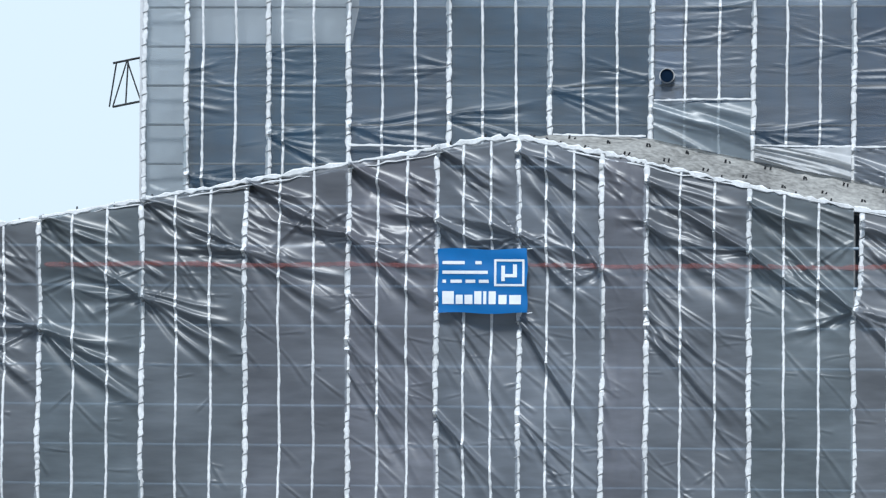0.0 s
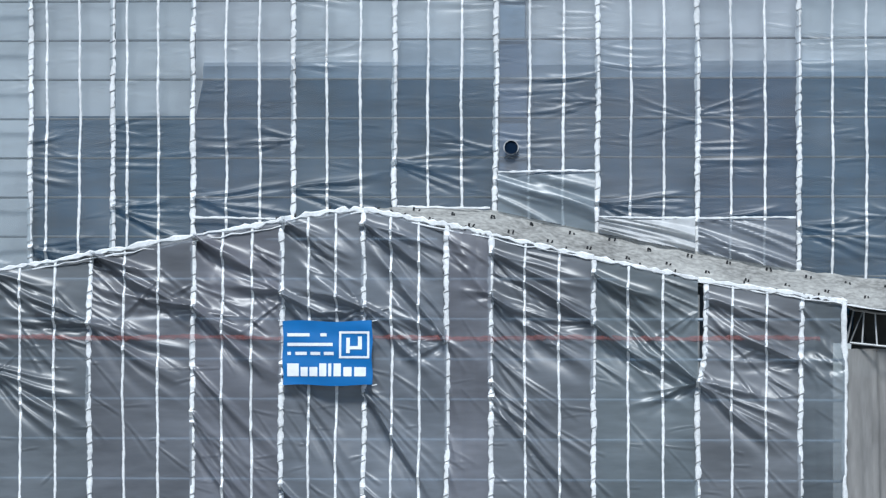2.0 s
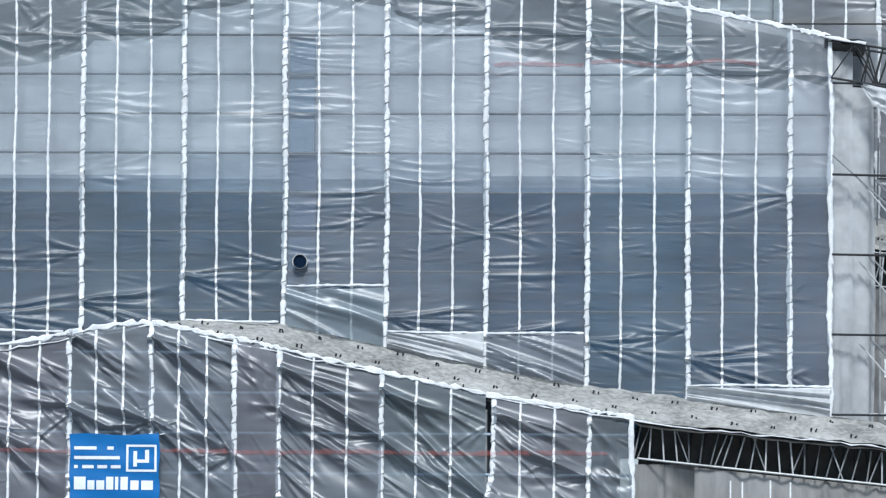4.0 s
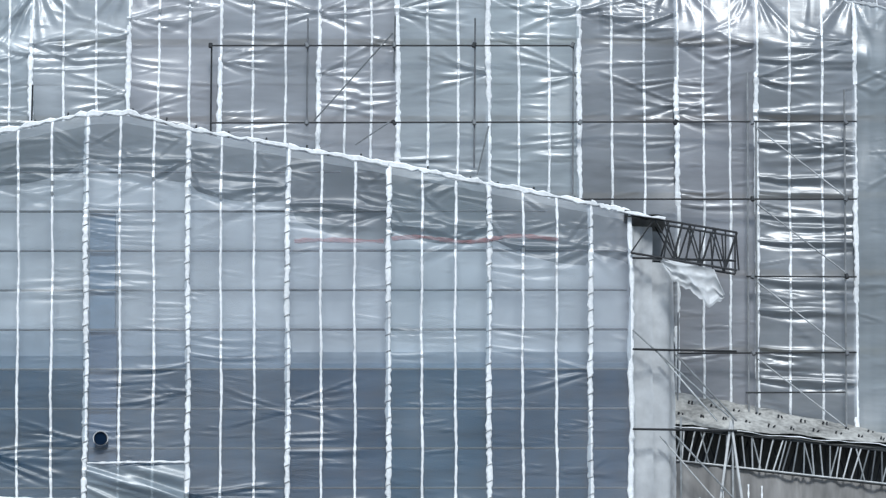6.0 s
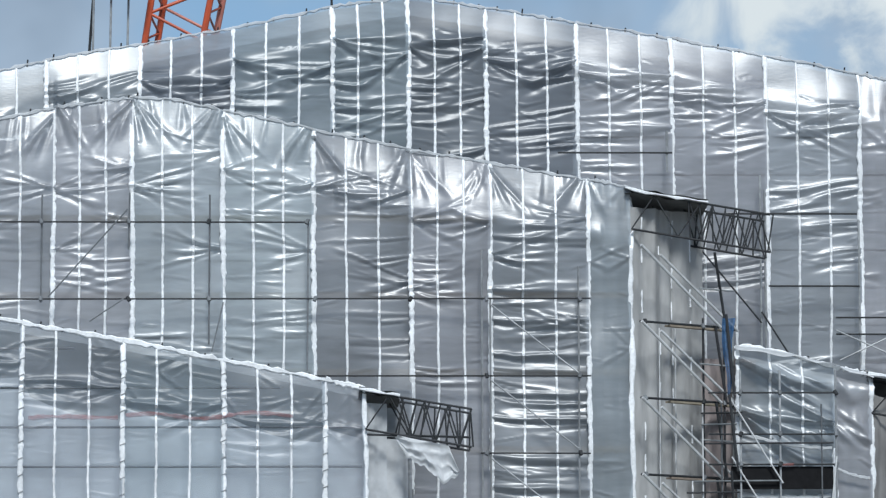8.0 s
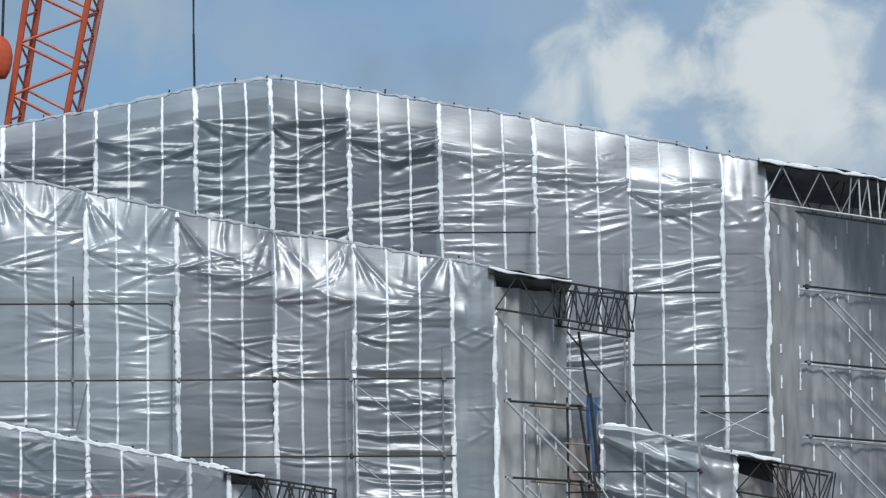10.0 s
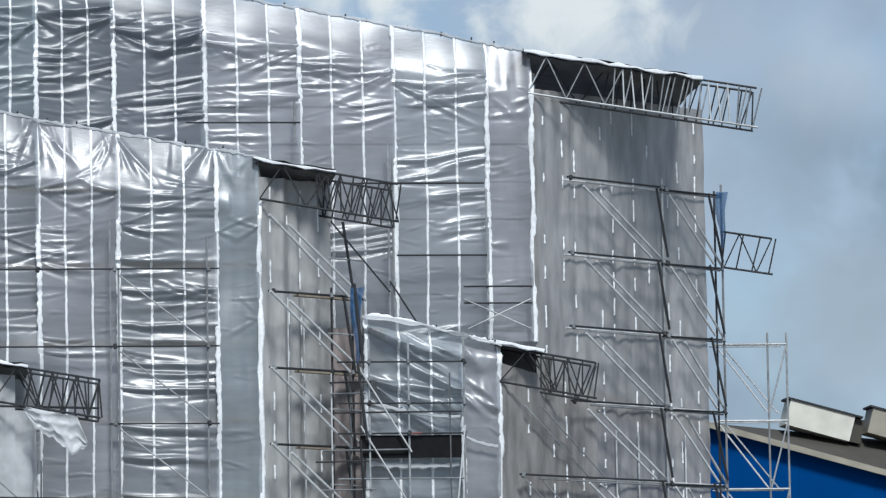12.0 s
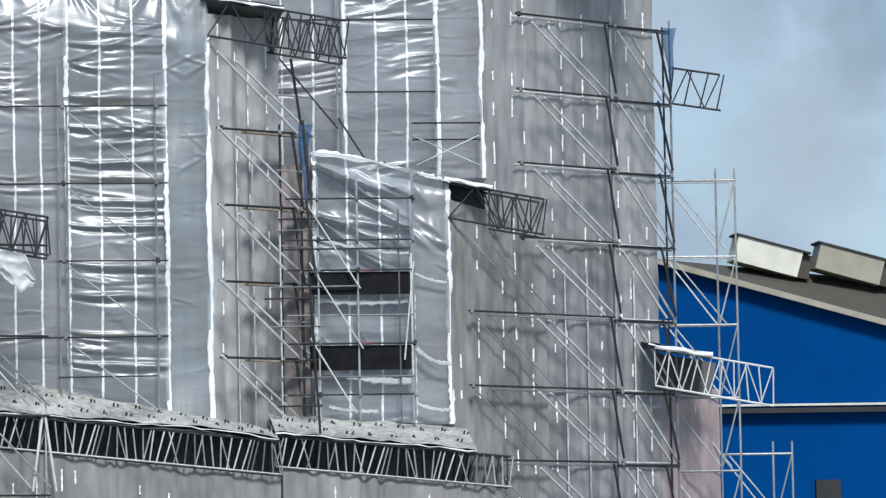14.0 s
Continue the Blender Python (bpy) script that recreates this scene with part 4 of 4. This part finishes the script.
def corner_scaffold():
    """Scaffold on the third tier's side curtain, with bright braces."""
    sc = empty("scaffold", (12.6, 132.2, 12.5), "steel scaffold with bright braces at the third tier's side", "scaffold", group="scaffolds")

    def at(x, z, off=0.0):
        return (x, 131.6 - off + 0.8 * (x - 10.55), z)

    levels = (21.38, 19.37, 17.36, 15.36, 13.4)
    for z in levels:
        tube("ledger", at(10.72, z), at(13.35, z + 0.02), 0.032, DARK, sc)
        beam("deck", at(11.5, z - 0.05, -0.1), at(13.3, z - 0.05, -0.1), 0.22, 0.05, PLANK, sc)
        tube("brace", at(10.75, z + 2.0, 0.15), at(13.0, z, 0.15), 0.04, BRIGHT, sc)
        tube("brace", at(11.3, z + 1.8, 0.05), at(13.5, z - 0.05, 0.05), 0.036, BRIGHT, sc)
        tube("raker", at(12.85, z + 2.0, 0.1), at(13.15, z, 0.1), 0.038, DARK, sc)
        tube("ledger", at(12.4, z + 1.0, 0.1), at(13.4, z + 1.0, 0.1), 0.024, STEEL, sc)
    for i, z in enumerate(levels):
        for k, x in enumerate((10.85, 12.5, 13.1, 13.35)):
            coupler(at(x, z, 0.06), sc, i + 2 * k)
    for x in (12.5, 13.1, 13.35):
        tube("standard", at(x, 12.9), at(x, 21.6), 0.03, DARK if x < 13.2 else STEEL, sc)
    for x in (11.3, 11.75):
        tube("standard", at(x, 13.2, -0.5), at(x, 21.3, -0.5), 0.018, BRIGHT, sc)
    return sc


corner_scaffold()


def low_corner_scaffold():
    """Ledgers and stays on the second wall's side."""
    sc = empty("scaffold", (3.6, 129.9, 9.0), "dark scaffold ledgers beside the second wall", "scaffold", group="scaffolds")
    for z in (18.25, 15.9, 13.85, 11.8, 9.75):
        tube("ledger", (3.5, 129.75, z), (6.2, 130.7, z), 0.03, DARK, sc)
        tube("ledger", (3.6, 130.6, z + 0.03), (6.2, 131.0, z + 0.03), 0.025, STEEL, sc)
    for z in (14.1, 12.0, 9.9):
        tube("brace", (4.6, 130.2, z + 1.7), (6.2, 130.7, z), 0.026, STEEL, sc)
        tube("brace", (4.2, 130.3, z + 1.7), (5.7, 130.8, z), 0.022, BRIGHT, sc)
    for x, y in ((4.75, 130.5), (6.1, 130.8)):
        tube("standard", (x, y, 9.0), (x, y, 14.2), 0.028, STEEL, sc)
    for x in (5.75, 6.35):
        tube("stay", (6.05, 130.7, 14.1), (x, 130.7, 11.9), 0.035, BRIGHT, sc, "white stay rope")
    tube("brace", (3.5, 129.8, 16.4), (6.0, 130.6, 14.2), 0.024, STEEL, sc)
    return sc


low_corner_scaffold()


def box_scaffold():
    """Tubes and dark boards before the small box."""
    sc = empty("scaffold", (13.5, 133.0, 13.7), "scaffold bays with dark toe boards before the small box", "scaffold", group="scaffolds")
    y = 132.95
    for x in (13.45, 14.5, 15.98):
        tube("standard", (x, y, 13.7), (x, y, 20.2), 0.028, STEEL, sc)
    for z in (14.4, 15.75, 16.5, 17.7, 18.5, 19.6):
        tube("ledger", (12.6, y, z), (15.98, y, z), 0.024, DARK if z != 16.5 else DULL_TUBE, sc)
    for z0, z1 in ((17.05, 17.65), (15.05, 15.7)):
        box_part("toe_board", (13.2, y + 0.06, z0), (15.9, y + 0.1, z1), TARRED, sc, "dark board screen")
        tube("lamp_rod", (14.55, y - 0.03, z1 + 0.03), (14.85, y - 0.03, z1 + 0.05), 0.035, RED, sc, "small red marker")
    for k, (z, a, c) in enumerate(((19.05, 12.4, 13.5), (18.75, 12.4, 13.35), (18.25, 12.5, 15.9), (17.25, 12.2, 14.5), (16.95, 12.0, 13.4), (16.2, 12.1, 13.6), (15.3, 12.4, 13.4), (14.85, 12.4, 15.95), (14.1, 12.2, 13.5))):
        tube("putlog", (a, y - 0.05, z), (c, y - 0.05, z + 0.02), 0.024, (DARK, DULL_TUBE)[k % 2], sc)
    for i, z in enumerate((14.4, 15.75, 17.7, 18.5, 19.6)):
        for k, x in enumerate((13.45, 14.5, 15.98)):
            coupler((x, y - 0.04, z), sc, i + k)
    for x in (12.45, 12.95, 15.6):
        tube("standard", (x, y + 0.02, 13.7), (x, y + 0.02, 19.3), 0.022, BRIGHT if x < 12.6 else DULL_TUBE, sc)
    tube("brace", (13.2, y - 0.1, 19.4), (14.55, y - 0.1, 17.2), 0.022, BRIGHT, sc)
    tube("brace", (13.2, y - 0.1, 17.9), (14.6, y - 0.1, 15.6), 0.022, BRIGHT, sc)
    tube("brace", (13.2, y - 0.1, 15.9), (14.4, y - 0.1, 13.9), 0.022, BRIGHT, sc)
    tube("brace", (15.7, y - 0.1, 15.3), (15.98, y - 0.1, 17.9), 0.022, BRIGHT, sc)
    return sc


box_scaffold()


def top_rails():
    sc = empty("scaffold", (8.8, 134.5, 20.5), "thin guard rails before the topmost wall", "scaffold", group="scaffolds")
    for x0, x1, z in ((8.77, 11.85, 26.2), (14.4, 16.85, 22.6), (16.2, 18.05, 21.75), (16.2, 18.05, 21.3), (13.0, 16.8, 24.55)):
        tube("ledger", (x0, 134.45, z), (x1, 134.45, z), 0.024, DARK, sc)
    for x, z0, z1 in ((11.7, 25.7, 26.8), (14.2, 20.9, 25.6), (14.32, 20.9, 25.2), (16.85, 20.5, 24.4), (18.05, 20.5, 22.0)):
        tube("standard", (x, 134.5, z0), (x, 134.5, z1), 0.03, STEEL, sc)
    tube("brace", (12.4, 134.4, 23.8), (14.2, 134.4, 21.6), 0.024, DARK, sc)
    tube("brace", (14.2, 134.4, 21.9), (14.9, 134.4, 20.8), 0.024, DARK, sc)
    tube("brace", (16.2, 134.4, 21.4), (18.0, 134.4, 20.6), 0.02, STEEL, sc)
    tube("brace", (18.0, 134.4, 21.4), (16.3, 134.4, 20.6), 0.02, STEEL, sc)
    return sc


top_rails()


def small_truss(p, q, high, bays, label, mat=DARK):
    return truss(p, q, high, bays, label, mat, mat, 0.03)


small_truss((23.98, 138.4, 23.65), (25.35, 138.4, 23.45), 1.0, 3, "short dark lattice bracket beyond the tall curtain")
small_truss((23.2, 137.6, 15.8), (26.5, 137.6, 15.2), 1.05, 9, "weathered lattice girder over the pinkish curtain", BRIGHT)
recess_shade((23.4, 139.2, 15.25), (25.1, 139.2, 14.95), 1.0)
roof("roof_8", line([(23, 15.95), (27, 15.2)]), line([(23, 16.1), (27, 15.35)]), 137.5, 139.5, 23.0, 24.8, 59, "small roof over the pinkish curtain", edge=0.1)
small_truss((-24.1, 131.0, 14.15), (-24.85, 131.0, 14.0), 1.15, 2, "dark lattice bracket beyond the second wall")


def netting(x0, x1, z0, z1, y, seed, label):
    rng = np.random.default_rng(seed)
    u, v = np.meshgrid(np.linspace(0, 1, 14), np.linspace(0, 1, 24))
    X = x0 + u * (x1 - x0) + 0.28 * (1 - v) * (0.5 - u) + 0.03 * np.sin(7 * v)
    Z = z0 + v * (z1 - z0)
    P = np.stack([X, y + 0.06 * np.sin(9 * u + 3 * v) + 0.02 * rng.uniform(-1, 1, u.shape), Z], -1)
    return tagged(grid_part("debris_netting", P, BLUE, None), label, "netting", "debris netting")


pole = empty("scaffold_pole", (13.1, 131.3, 13.0), "dark leaning scaffold pole beside the debris netting", "pole", group="scaffolds")
tube("tube", (12.92, 131.15, 21.5), (13.12, 131.15, 19.4), 0.04, DARK, pole)
tube("tube", (12.98, 131.15, 19.4), (13.2, 131.15, 17.4), 0.036, DARK, pole)
tube("tube", (13.02, 131.15, 17.4), (13.25, 131.15, 13.3), 0.034, DARK, pole)
netting(12.8, 13.15, 19.4, 21.4, 131.2, 81, "blue debris netting hanging on the scaffold")
netting(23.75, 24.1, 23.2, 24.75, 138.3, 82, "blue debris netting on the side scaffold")


# ---- details on the walls ----
def torn_flap():
    """A stiff rag: narrow where it is caught, its torn end hanging down in points."""
    rng = np.random.default_rng(73)
    u, v = np.meshgrid(np.linspace(0, 1, 44), np.linspace(0, 1, 22))
    X = 4.25 + 1.59 * u + 0.03 * np.sin(9 * v)
    upper = np.interp(u, (0, 0.84, 1), (18.24, 17.96, 17.32))
    lower = np.interp(u, (0, 0.2, 0.5, 0.77, 1), (18.08, 17.64, 17.38, 16.97, 17.22)) + 0.025 * np.sin(31 * u) + 0.02 * np.sin(57 * u + 1)
    Z = lower + v * (upper - lower)
    Y = 129.75 + 0.1 * np.abs(np.sin(4 * u + 3 * v)) + 0.05 * np.abs(np.sin(9 * v - 5 * u)) + 0.006 * rng.uniform(-1, 1, u.shape)
    return tagged(grid_part("torn_flap", np.stack([X, Y, Z], -1), FLAP, None), "torn white sheet flap hanging from a girder", "sheet")


torn_flap()


def banner():
    x0, x1, z0, z1, y = -15.8, -13.52, 7.5, 9.13, 127.66
    b = empty("banner", (x0, y, z0), "blue company banner with white print tied to the sheeting", "banner")
    u, v = np.meshgrid(np.linspace(0, 1, 30), np.linspace(0, 1, 22))

    def skin(u, v):
        return y + 0.015 * np.sin(9 * u + 2 * v) + 0.012 * np.sin(15 * v + 4 * u)

    P = np.stack([x0 + u * (x1 - x0) + 0.015 * np.sin(11 * v), skin(u, v), z0 + v * (z1 - z0) + 0.02 * np.sin(8 * u)], -1)
    grid_part("cloth", P, SIGN, b)

    def bar(name, a, c, d, e):
        uu, vv = np.meshgrid(np.linspace(a, d, 6), np.linspace(c, e, 4))
        Q = np.stack([x0 + uu * (x1 - x0), skin(uu, vv) - 0.012, z0 + vv * (z1 - z0)], -1)
        grid_part(name, Q, PRINT, b)

    # a name drawn as plain blocks
    for i, (a, d, tall) in enumerate(((0.05, 0.18, 1.0), (0.2, 0.28, 0.72), (0.3, 0.39, 0.72), (0.41, 0.49, 1.0), (0.51, 0.545, 1.0), (0.57, 0.65, 1.0), (0.68, 0.77, 0.72), (0.8, 0.93, 0.72))):
        bar("print_bar", a, 0.14, d, 0.14 + 0.2 * tall)
    for row, runs in ((0.76, ((0.05, 0.3), (0.42, 0.49))), (0.61, ((0.05, 0.56),)), (0.47, ((0.05, 0.09), (0.14, 0.27), (0.31, 0.42), (0.46, 0.57)))):
        for a, d in runs:
            bar("print_bar", a, row, d, row + 0.05)
    # a square frame with a plain mark
    for a, c, d, e in ((0.63, 0.42, 0.655, 0.84), (0.945, 0.42, 0.97, 0.84), (0.655, 0.42, 0.945, 0.455), (0.655, 0.805, 0.945, 0.84), (0.71, 0.5, 0.75, 0.74), (0.75, 0.56, 0.84, 0.61), (0.84, 0.56, 0.885, 0.76)):
        bar("print_mark", a, c, d, e)
    for cx in (x0, x1):
        for cz in (z0, z1):
            tube("tie_cord", (cx, y, cz), (cx + (0.12 if cx == x1 else -0.12), y + 0.05, cz + 0.02), 0.012, PRINT, b)
    return b


banner()


def vent():
    v = empty("vent_pipe", (-10.16, 129.7, 13.62), "dark round vent pipe with a pale collar through the sheeting", "pipe")
    n = 24
    for name, r0, r1, y0, y1, mat in (("collar", 0.16, 0.2, 129.8, 129.78, GREY_WORKS), ("pipe", 0.17, 0.17, 129.74, 130.6, UNDER)):
        P = np.array([[(-10.16 + r * math.cos(2 * math.pi * i / n), y, 13.62 + r * math.sin(2 * math.pi * i / n)) for i in range(n + 1)] for r, y in ((r0, y0 if name == "collar" else y1), (r1, y1 if name == "collar" else y0))])
        grid_part(name, P, mat, v)
    disc = [(-10.16 + 0.17 * math.cos(2 * math.pi * i / n), 129.79, 13.62 + 0.17 * math.sin(2 * math.pi * i / n)) for i in range(n)]
    mesh_part("pipe_mouth", disc, [tuple(range(n))], MOUTH, v, "dark blue pipe mouth")


vent()


def tape_run(name, x0, x1, z, y, wide, mat, seed, label, sag=0.0, on=None):
    rng = np.random.default_rng(seed)
    xs = np.linspace(x0, x1, max(8, int((x1 - x0) / 0.12)))
    zs = z + 0.02 * np.sin(1.3 * xs) + sag * np.sin((xs - x0) * 2.4) + 0.008 * rng.uniform(-1, 1, len(xs))
    ob = ribbon(name, xs, zs, np.full_like(xs, y) + 0.01 * np.sin(2 * xs), wide, mat, on, rng, wob=0.4)
    return tagged(ob, label, "" if on else "tape")


tape_run("warning_tape", -26.0, -2.2, 8.7, 127.8, 0.12, RED, 91, "faded red tape run across the low wall")
tape_run("warning_tape", -5.2, -2.9, 18.7, 129.86, 0.1, RED, 92, "faded red tape on the second wall", 0.02)
tape_run("warning_tape", -2.7, 1.6, 18.75, 129.86, 0.11, RED, 93, "faded red tape on the second wall", 0.06)
for i, (x0, x1, z) in enumerate(((-13.1, -10.7, 12.08), (-10.5, -8.0, 13.0), (-7.9, -5.4, 11.82), (-5.35, -2.85, 11.8), (-0.2, 3.5, 10.48), (-18.4, -15.9, 11.8))):
    tape_run("hem", x0, x1, z, 129.8, 0.055, SEAM, 95 + i, "white hem tape along a sheet's lower edge", on=second_wall)


def lower_flap(x0, x1, ztop, zb0, zb1, seed, mat, label):
    """A creased strip of sheet hanging from a hem to the roof."""
    rng = np.random.default_rng(seed)
    u, v = np.meshgrid(np.linspace(0, 1, 50), np.linspace(0, 1, 24))
    X = x0 + u * (x1 - x0)
    low = zb0 + u * (zb1 - zb0)
    Z = low + v * (ztop - 0.05 * np.sin(3.1 * u) - low)
    out = 0.04 * np.sin(3.1 * u)
    for _ in range(9):
        c, a, w = rng.uniform(0.1, 1.3), rng.uniform(0.3, 1.1), rng.uniform(0.04, 0.09)
        out = out + 0.075 * np.exp(-((v - c + a * u * 0.8) / w) ** 2)
    P = np.stack([X, 129.78 - out, Z], -1)
    return grid_part("sheet_flap", P, mat, second_wall, label)


lower_flap(-10.5, -8.0, 12.96, 11.98, 11.45, 101, DULL_SHEET, "creased grey sheet flap below a hem")
lower_flap(-7.9, -5.42, 11.8, 11.42, 10.95, 102, FLAP, "pale sheet flap below a hem")
lower_flap(-5.35, -2.85, 11.78, 10.92, 10.45, 103, DULL_SHEET, "grey sheet flap below a hem")
lower_flap(-0.2, 3.45, 10.46, 10.1, 9.68, 104, FLAP, "pale sheet flap below a hem")


# ---- far things ----
def hall():
    h = empty("hall", (36, 160, 0), "blue clad shipyard hall with a brown roof", "building")
    top = line([(15, 23.2), (27.43, 19.71), (34.56, 17.72), (60, 10.6)])
    xs = np.linspace(15, 60, 19)
    for a, b in zip(xs, xs[1:]):
        za, zb = float(top(a)), float(top(b))
        v = [(a + 0.002, 160, 0), (b - 0.002, 160, 0), (b - 0.002, 160, zb), (a + 0.002, 160, za), (a + 0.002, 160.2, 0), (b - 0.002, 160.2, 0), (b - 0.002, 160.2, zb), (a + 0.002, 160.2, za)]
        mesh_part("cladding_panel", v, [(0, 1, 2, 3), (1, 5, 6, 2), (5, 4, 7, 6), (4, 0, 3, 7), (3, 2, 6, 7)], HALL, h)
    box_part("wall_core", (15, 160.25, 0), (60, 205, 10.3), HALL, h)
    rng = np.random.default_rng(5)
    X = np.linspace(15, 60, 40)[None, :].repeat(8, 0)
    v = np.linspace(0, 1, 8)[:, None]

    def rise(x):
        return np.clip(0.5 + 0.175 * (x - 28.3), 0.3, 3.0)

    P = np.stack([X, 159.7 + 3.0 * v + 0 * X, top(X) + 0.08 + rise(X) * v], -1)
    grid_part("roof", P, HALLROOF, h, "brown roof surface", smooth=False)
    P = np.stack([X, 162.7 + 42 * v + 0 * X, top(X) + 0.08 + rise(X) - 2.5 * v], -1)
    grid_part("roof", P, HALLROOF, h, "brown roof surface", smooth=False)
    beam("fascia", (15, 159.65, 23.2), (34.56, 159.65, 17.75), 0.12, 0.19, TAN_BOX, h, "pale roof fascia")
    beam("fascia", (34.56, 159.65, 17.75), (60, 159.65, 10.65), 0.12, 0.19, TAN_BOX, h, "pale roof fascia")
    beam("ledge", (20, 159.85, 15.18), (60, 159.85, 15.16), 0.18, 0.07, BOX, h, "white ledge")
    # dark strip painting the shadow below the ledge
    beam("gutter", (20, 159.8, 15.0), (60, 159.8, 14.98), 0.3, 0.16, DARK, h)
    for x, lift, mat in ((29.97, 1.38, BOX), (32.68, 1.85, TAN_BOX)):
        d = Vector((2.1, 0, -0.58))
        p = Vector((x, 162.0, float(top(x)) + lift))
        rl = beam("roof_light", p, p + d, 1.2, 0.85, mat, h, "pale boxy roof light")
        beam("lid", p + Vector((0, 0, 0.45)), p + d + Vector((0.36, 0, 0.36)), 1.3, 0.06, DARK, rl).parent = rl
        beam("end_cap", p + d + Vector((0.003, 0.1, -0.02)), p + d + Vector((0.36, 0.1, -0.1)), 1.1, 0.78, HALLROOF, rl, "dark end of the roof light").parent = rl
    box_part("wall_vent", (32.1, 159.8, 12.1), (32.9, 160.0, 12.75), DARK, h)
    return h


hall()


def crane():
    c = empty("crane", (-9.0, 180, 0), "orange lattice boom crane rising behind the roofs", "crane")

    def left(z):
        return -3.11 + 0.152 * (z - 36.24)

    def right(z):
        return -0.98 + 0.19 * (z - 36.65)

    for d, side in ((0, 0.0), (1.6, 0.4)):  # the boom is turned, so its far face shows beside the near one
        tube("chord", (left(0) + side, 180 + d, 0), (left(60) + side, 180 + d, 60), 0.12, ORANGE, c)
        tube("chord", (right(0) + side, 180 + d, 0), (right(60) + side, 180 + d, 60), 0.12, ORANGE if not d else PALE_ORANGE, c)
        z = 26.0 + d * 0.3
        while z < 50:
            tube("lacing", (left(z) + side, 180 + d, z), (right(z + 0.9) + side, 180 + d, z + 0.9), 0.055, ORANGE if not d else PALE_ORANGE, c)
            tube("lacing", (right(z + 0.9) + side, 180 + d, z + 0.9), (left(z + 1.9) + side, 180 + d, z + 1.9), 0.055, ORANGE if not d else PALE_ORANGE, c)
            z += 1.9
    z = 26.0
    while z < 50:
        for f in (left, right):
            tube("lacing", (f(z), 180, z), (f(z + 0.48) + 0.4, 181.6, z + 0.48), 0.045, ORANGE, c)
            tube("lacing", (f(z + 0.48) + 0.4, 181.6, z + 0.48), (f(z + 0.95), 180, z + 0.95), 0.045, PALE_ORANGE, c)
        z += 0.95
    for x, z in ((-1.9, 34.9), (-1.55, 35.05)):  # small sheaves between the chords
        tube("sheave", (x, 179.8, z), (x + 0.05, 180.1, z), 0.26, RUST, c, "dark red sheave")
    bm = bmesh.new()
    bmesh.ops.create_icosphere(bm, subdivisions=3, radius=1.0)
    for v in bm.verts:
        v.co.x *= 0.78
        v.co.y *= 0.45
        v.co.z = max(-0.78, min(0.8, v.co.z)) + 0.04 * math.sin(9 * v.co.x)
    me = bpy.data.meshes.new("hook_block")
    bm.to_mesh(me)
    bm.free()
    me.materials.append(ORANGE)
    ob = new("hook_block", me)
    ob.location = (-3.65, 179.0, 38.6)
    under(ob, c)
    for x in (-0.35, 0.0, 0.35):
        tube("rope", (-3.6 + x, 179.0, 39.2), (-2.9 + x, 179.0, 60), 0.05, DARK, c)
        tube("rope", (-4.6 + x * 1.6, 179.4, 20), (-3.9 + x * 2, 179.4, 60), 0.04, STEEL, c)
    tube("rope", (-6.2, 180, 20), (-3.4, 180, 60), 0.05, DARK, c)
    return c


crane()
mast = empty("hoist_cable", (2.74, 136, 30.3), "dark hoist cable rising from the roof", "cable")
tube("cable", (2.74, 136, 29.8), (2.72, 136, 31.9), 0.032, DARK, mast)
tube("cable", (2.72, 136, 31.9), (2.64, 136, 44), 0.022, DARK, mast)
tube("cable", (2.72, 136, 31.9), (2.84, 136, 44), 0.022, DARK, mast)


def end_platform():
    sc = empty("scaffold", (-16.6, 133.5, 13.0), "dark scaffold platform at the far end of the third wall", "scaffold", group="scaffolds")
    for x in (-17.3, -16.4):
        tube("standard", (x, 133.5, 13.0), (x, 133.5, 23.5), 0.03, DARK, sc)
    beam("deck", (-18.4, 133.5, 21.55), (-16.1, 133.5, 21.55), 0.8, 0.14, UNDER, sc)
    tube("ledger", (-18.4, 133.3, 22.5), (-16.0, 133.3, 22.5), 0.025, DARK, sc)
    tube("brace", (-18.2, 133.3, 21.6), (-16.2, 133.3, 23.2), 0.025, DARK, sc)
    return sc


end_platform()
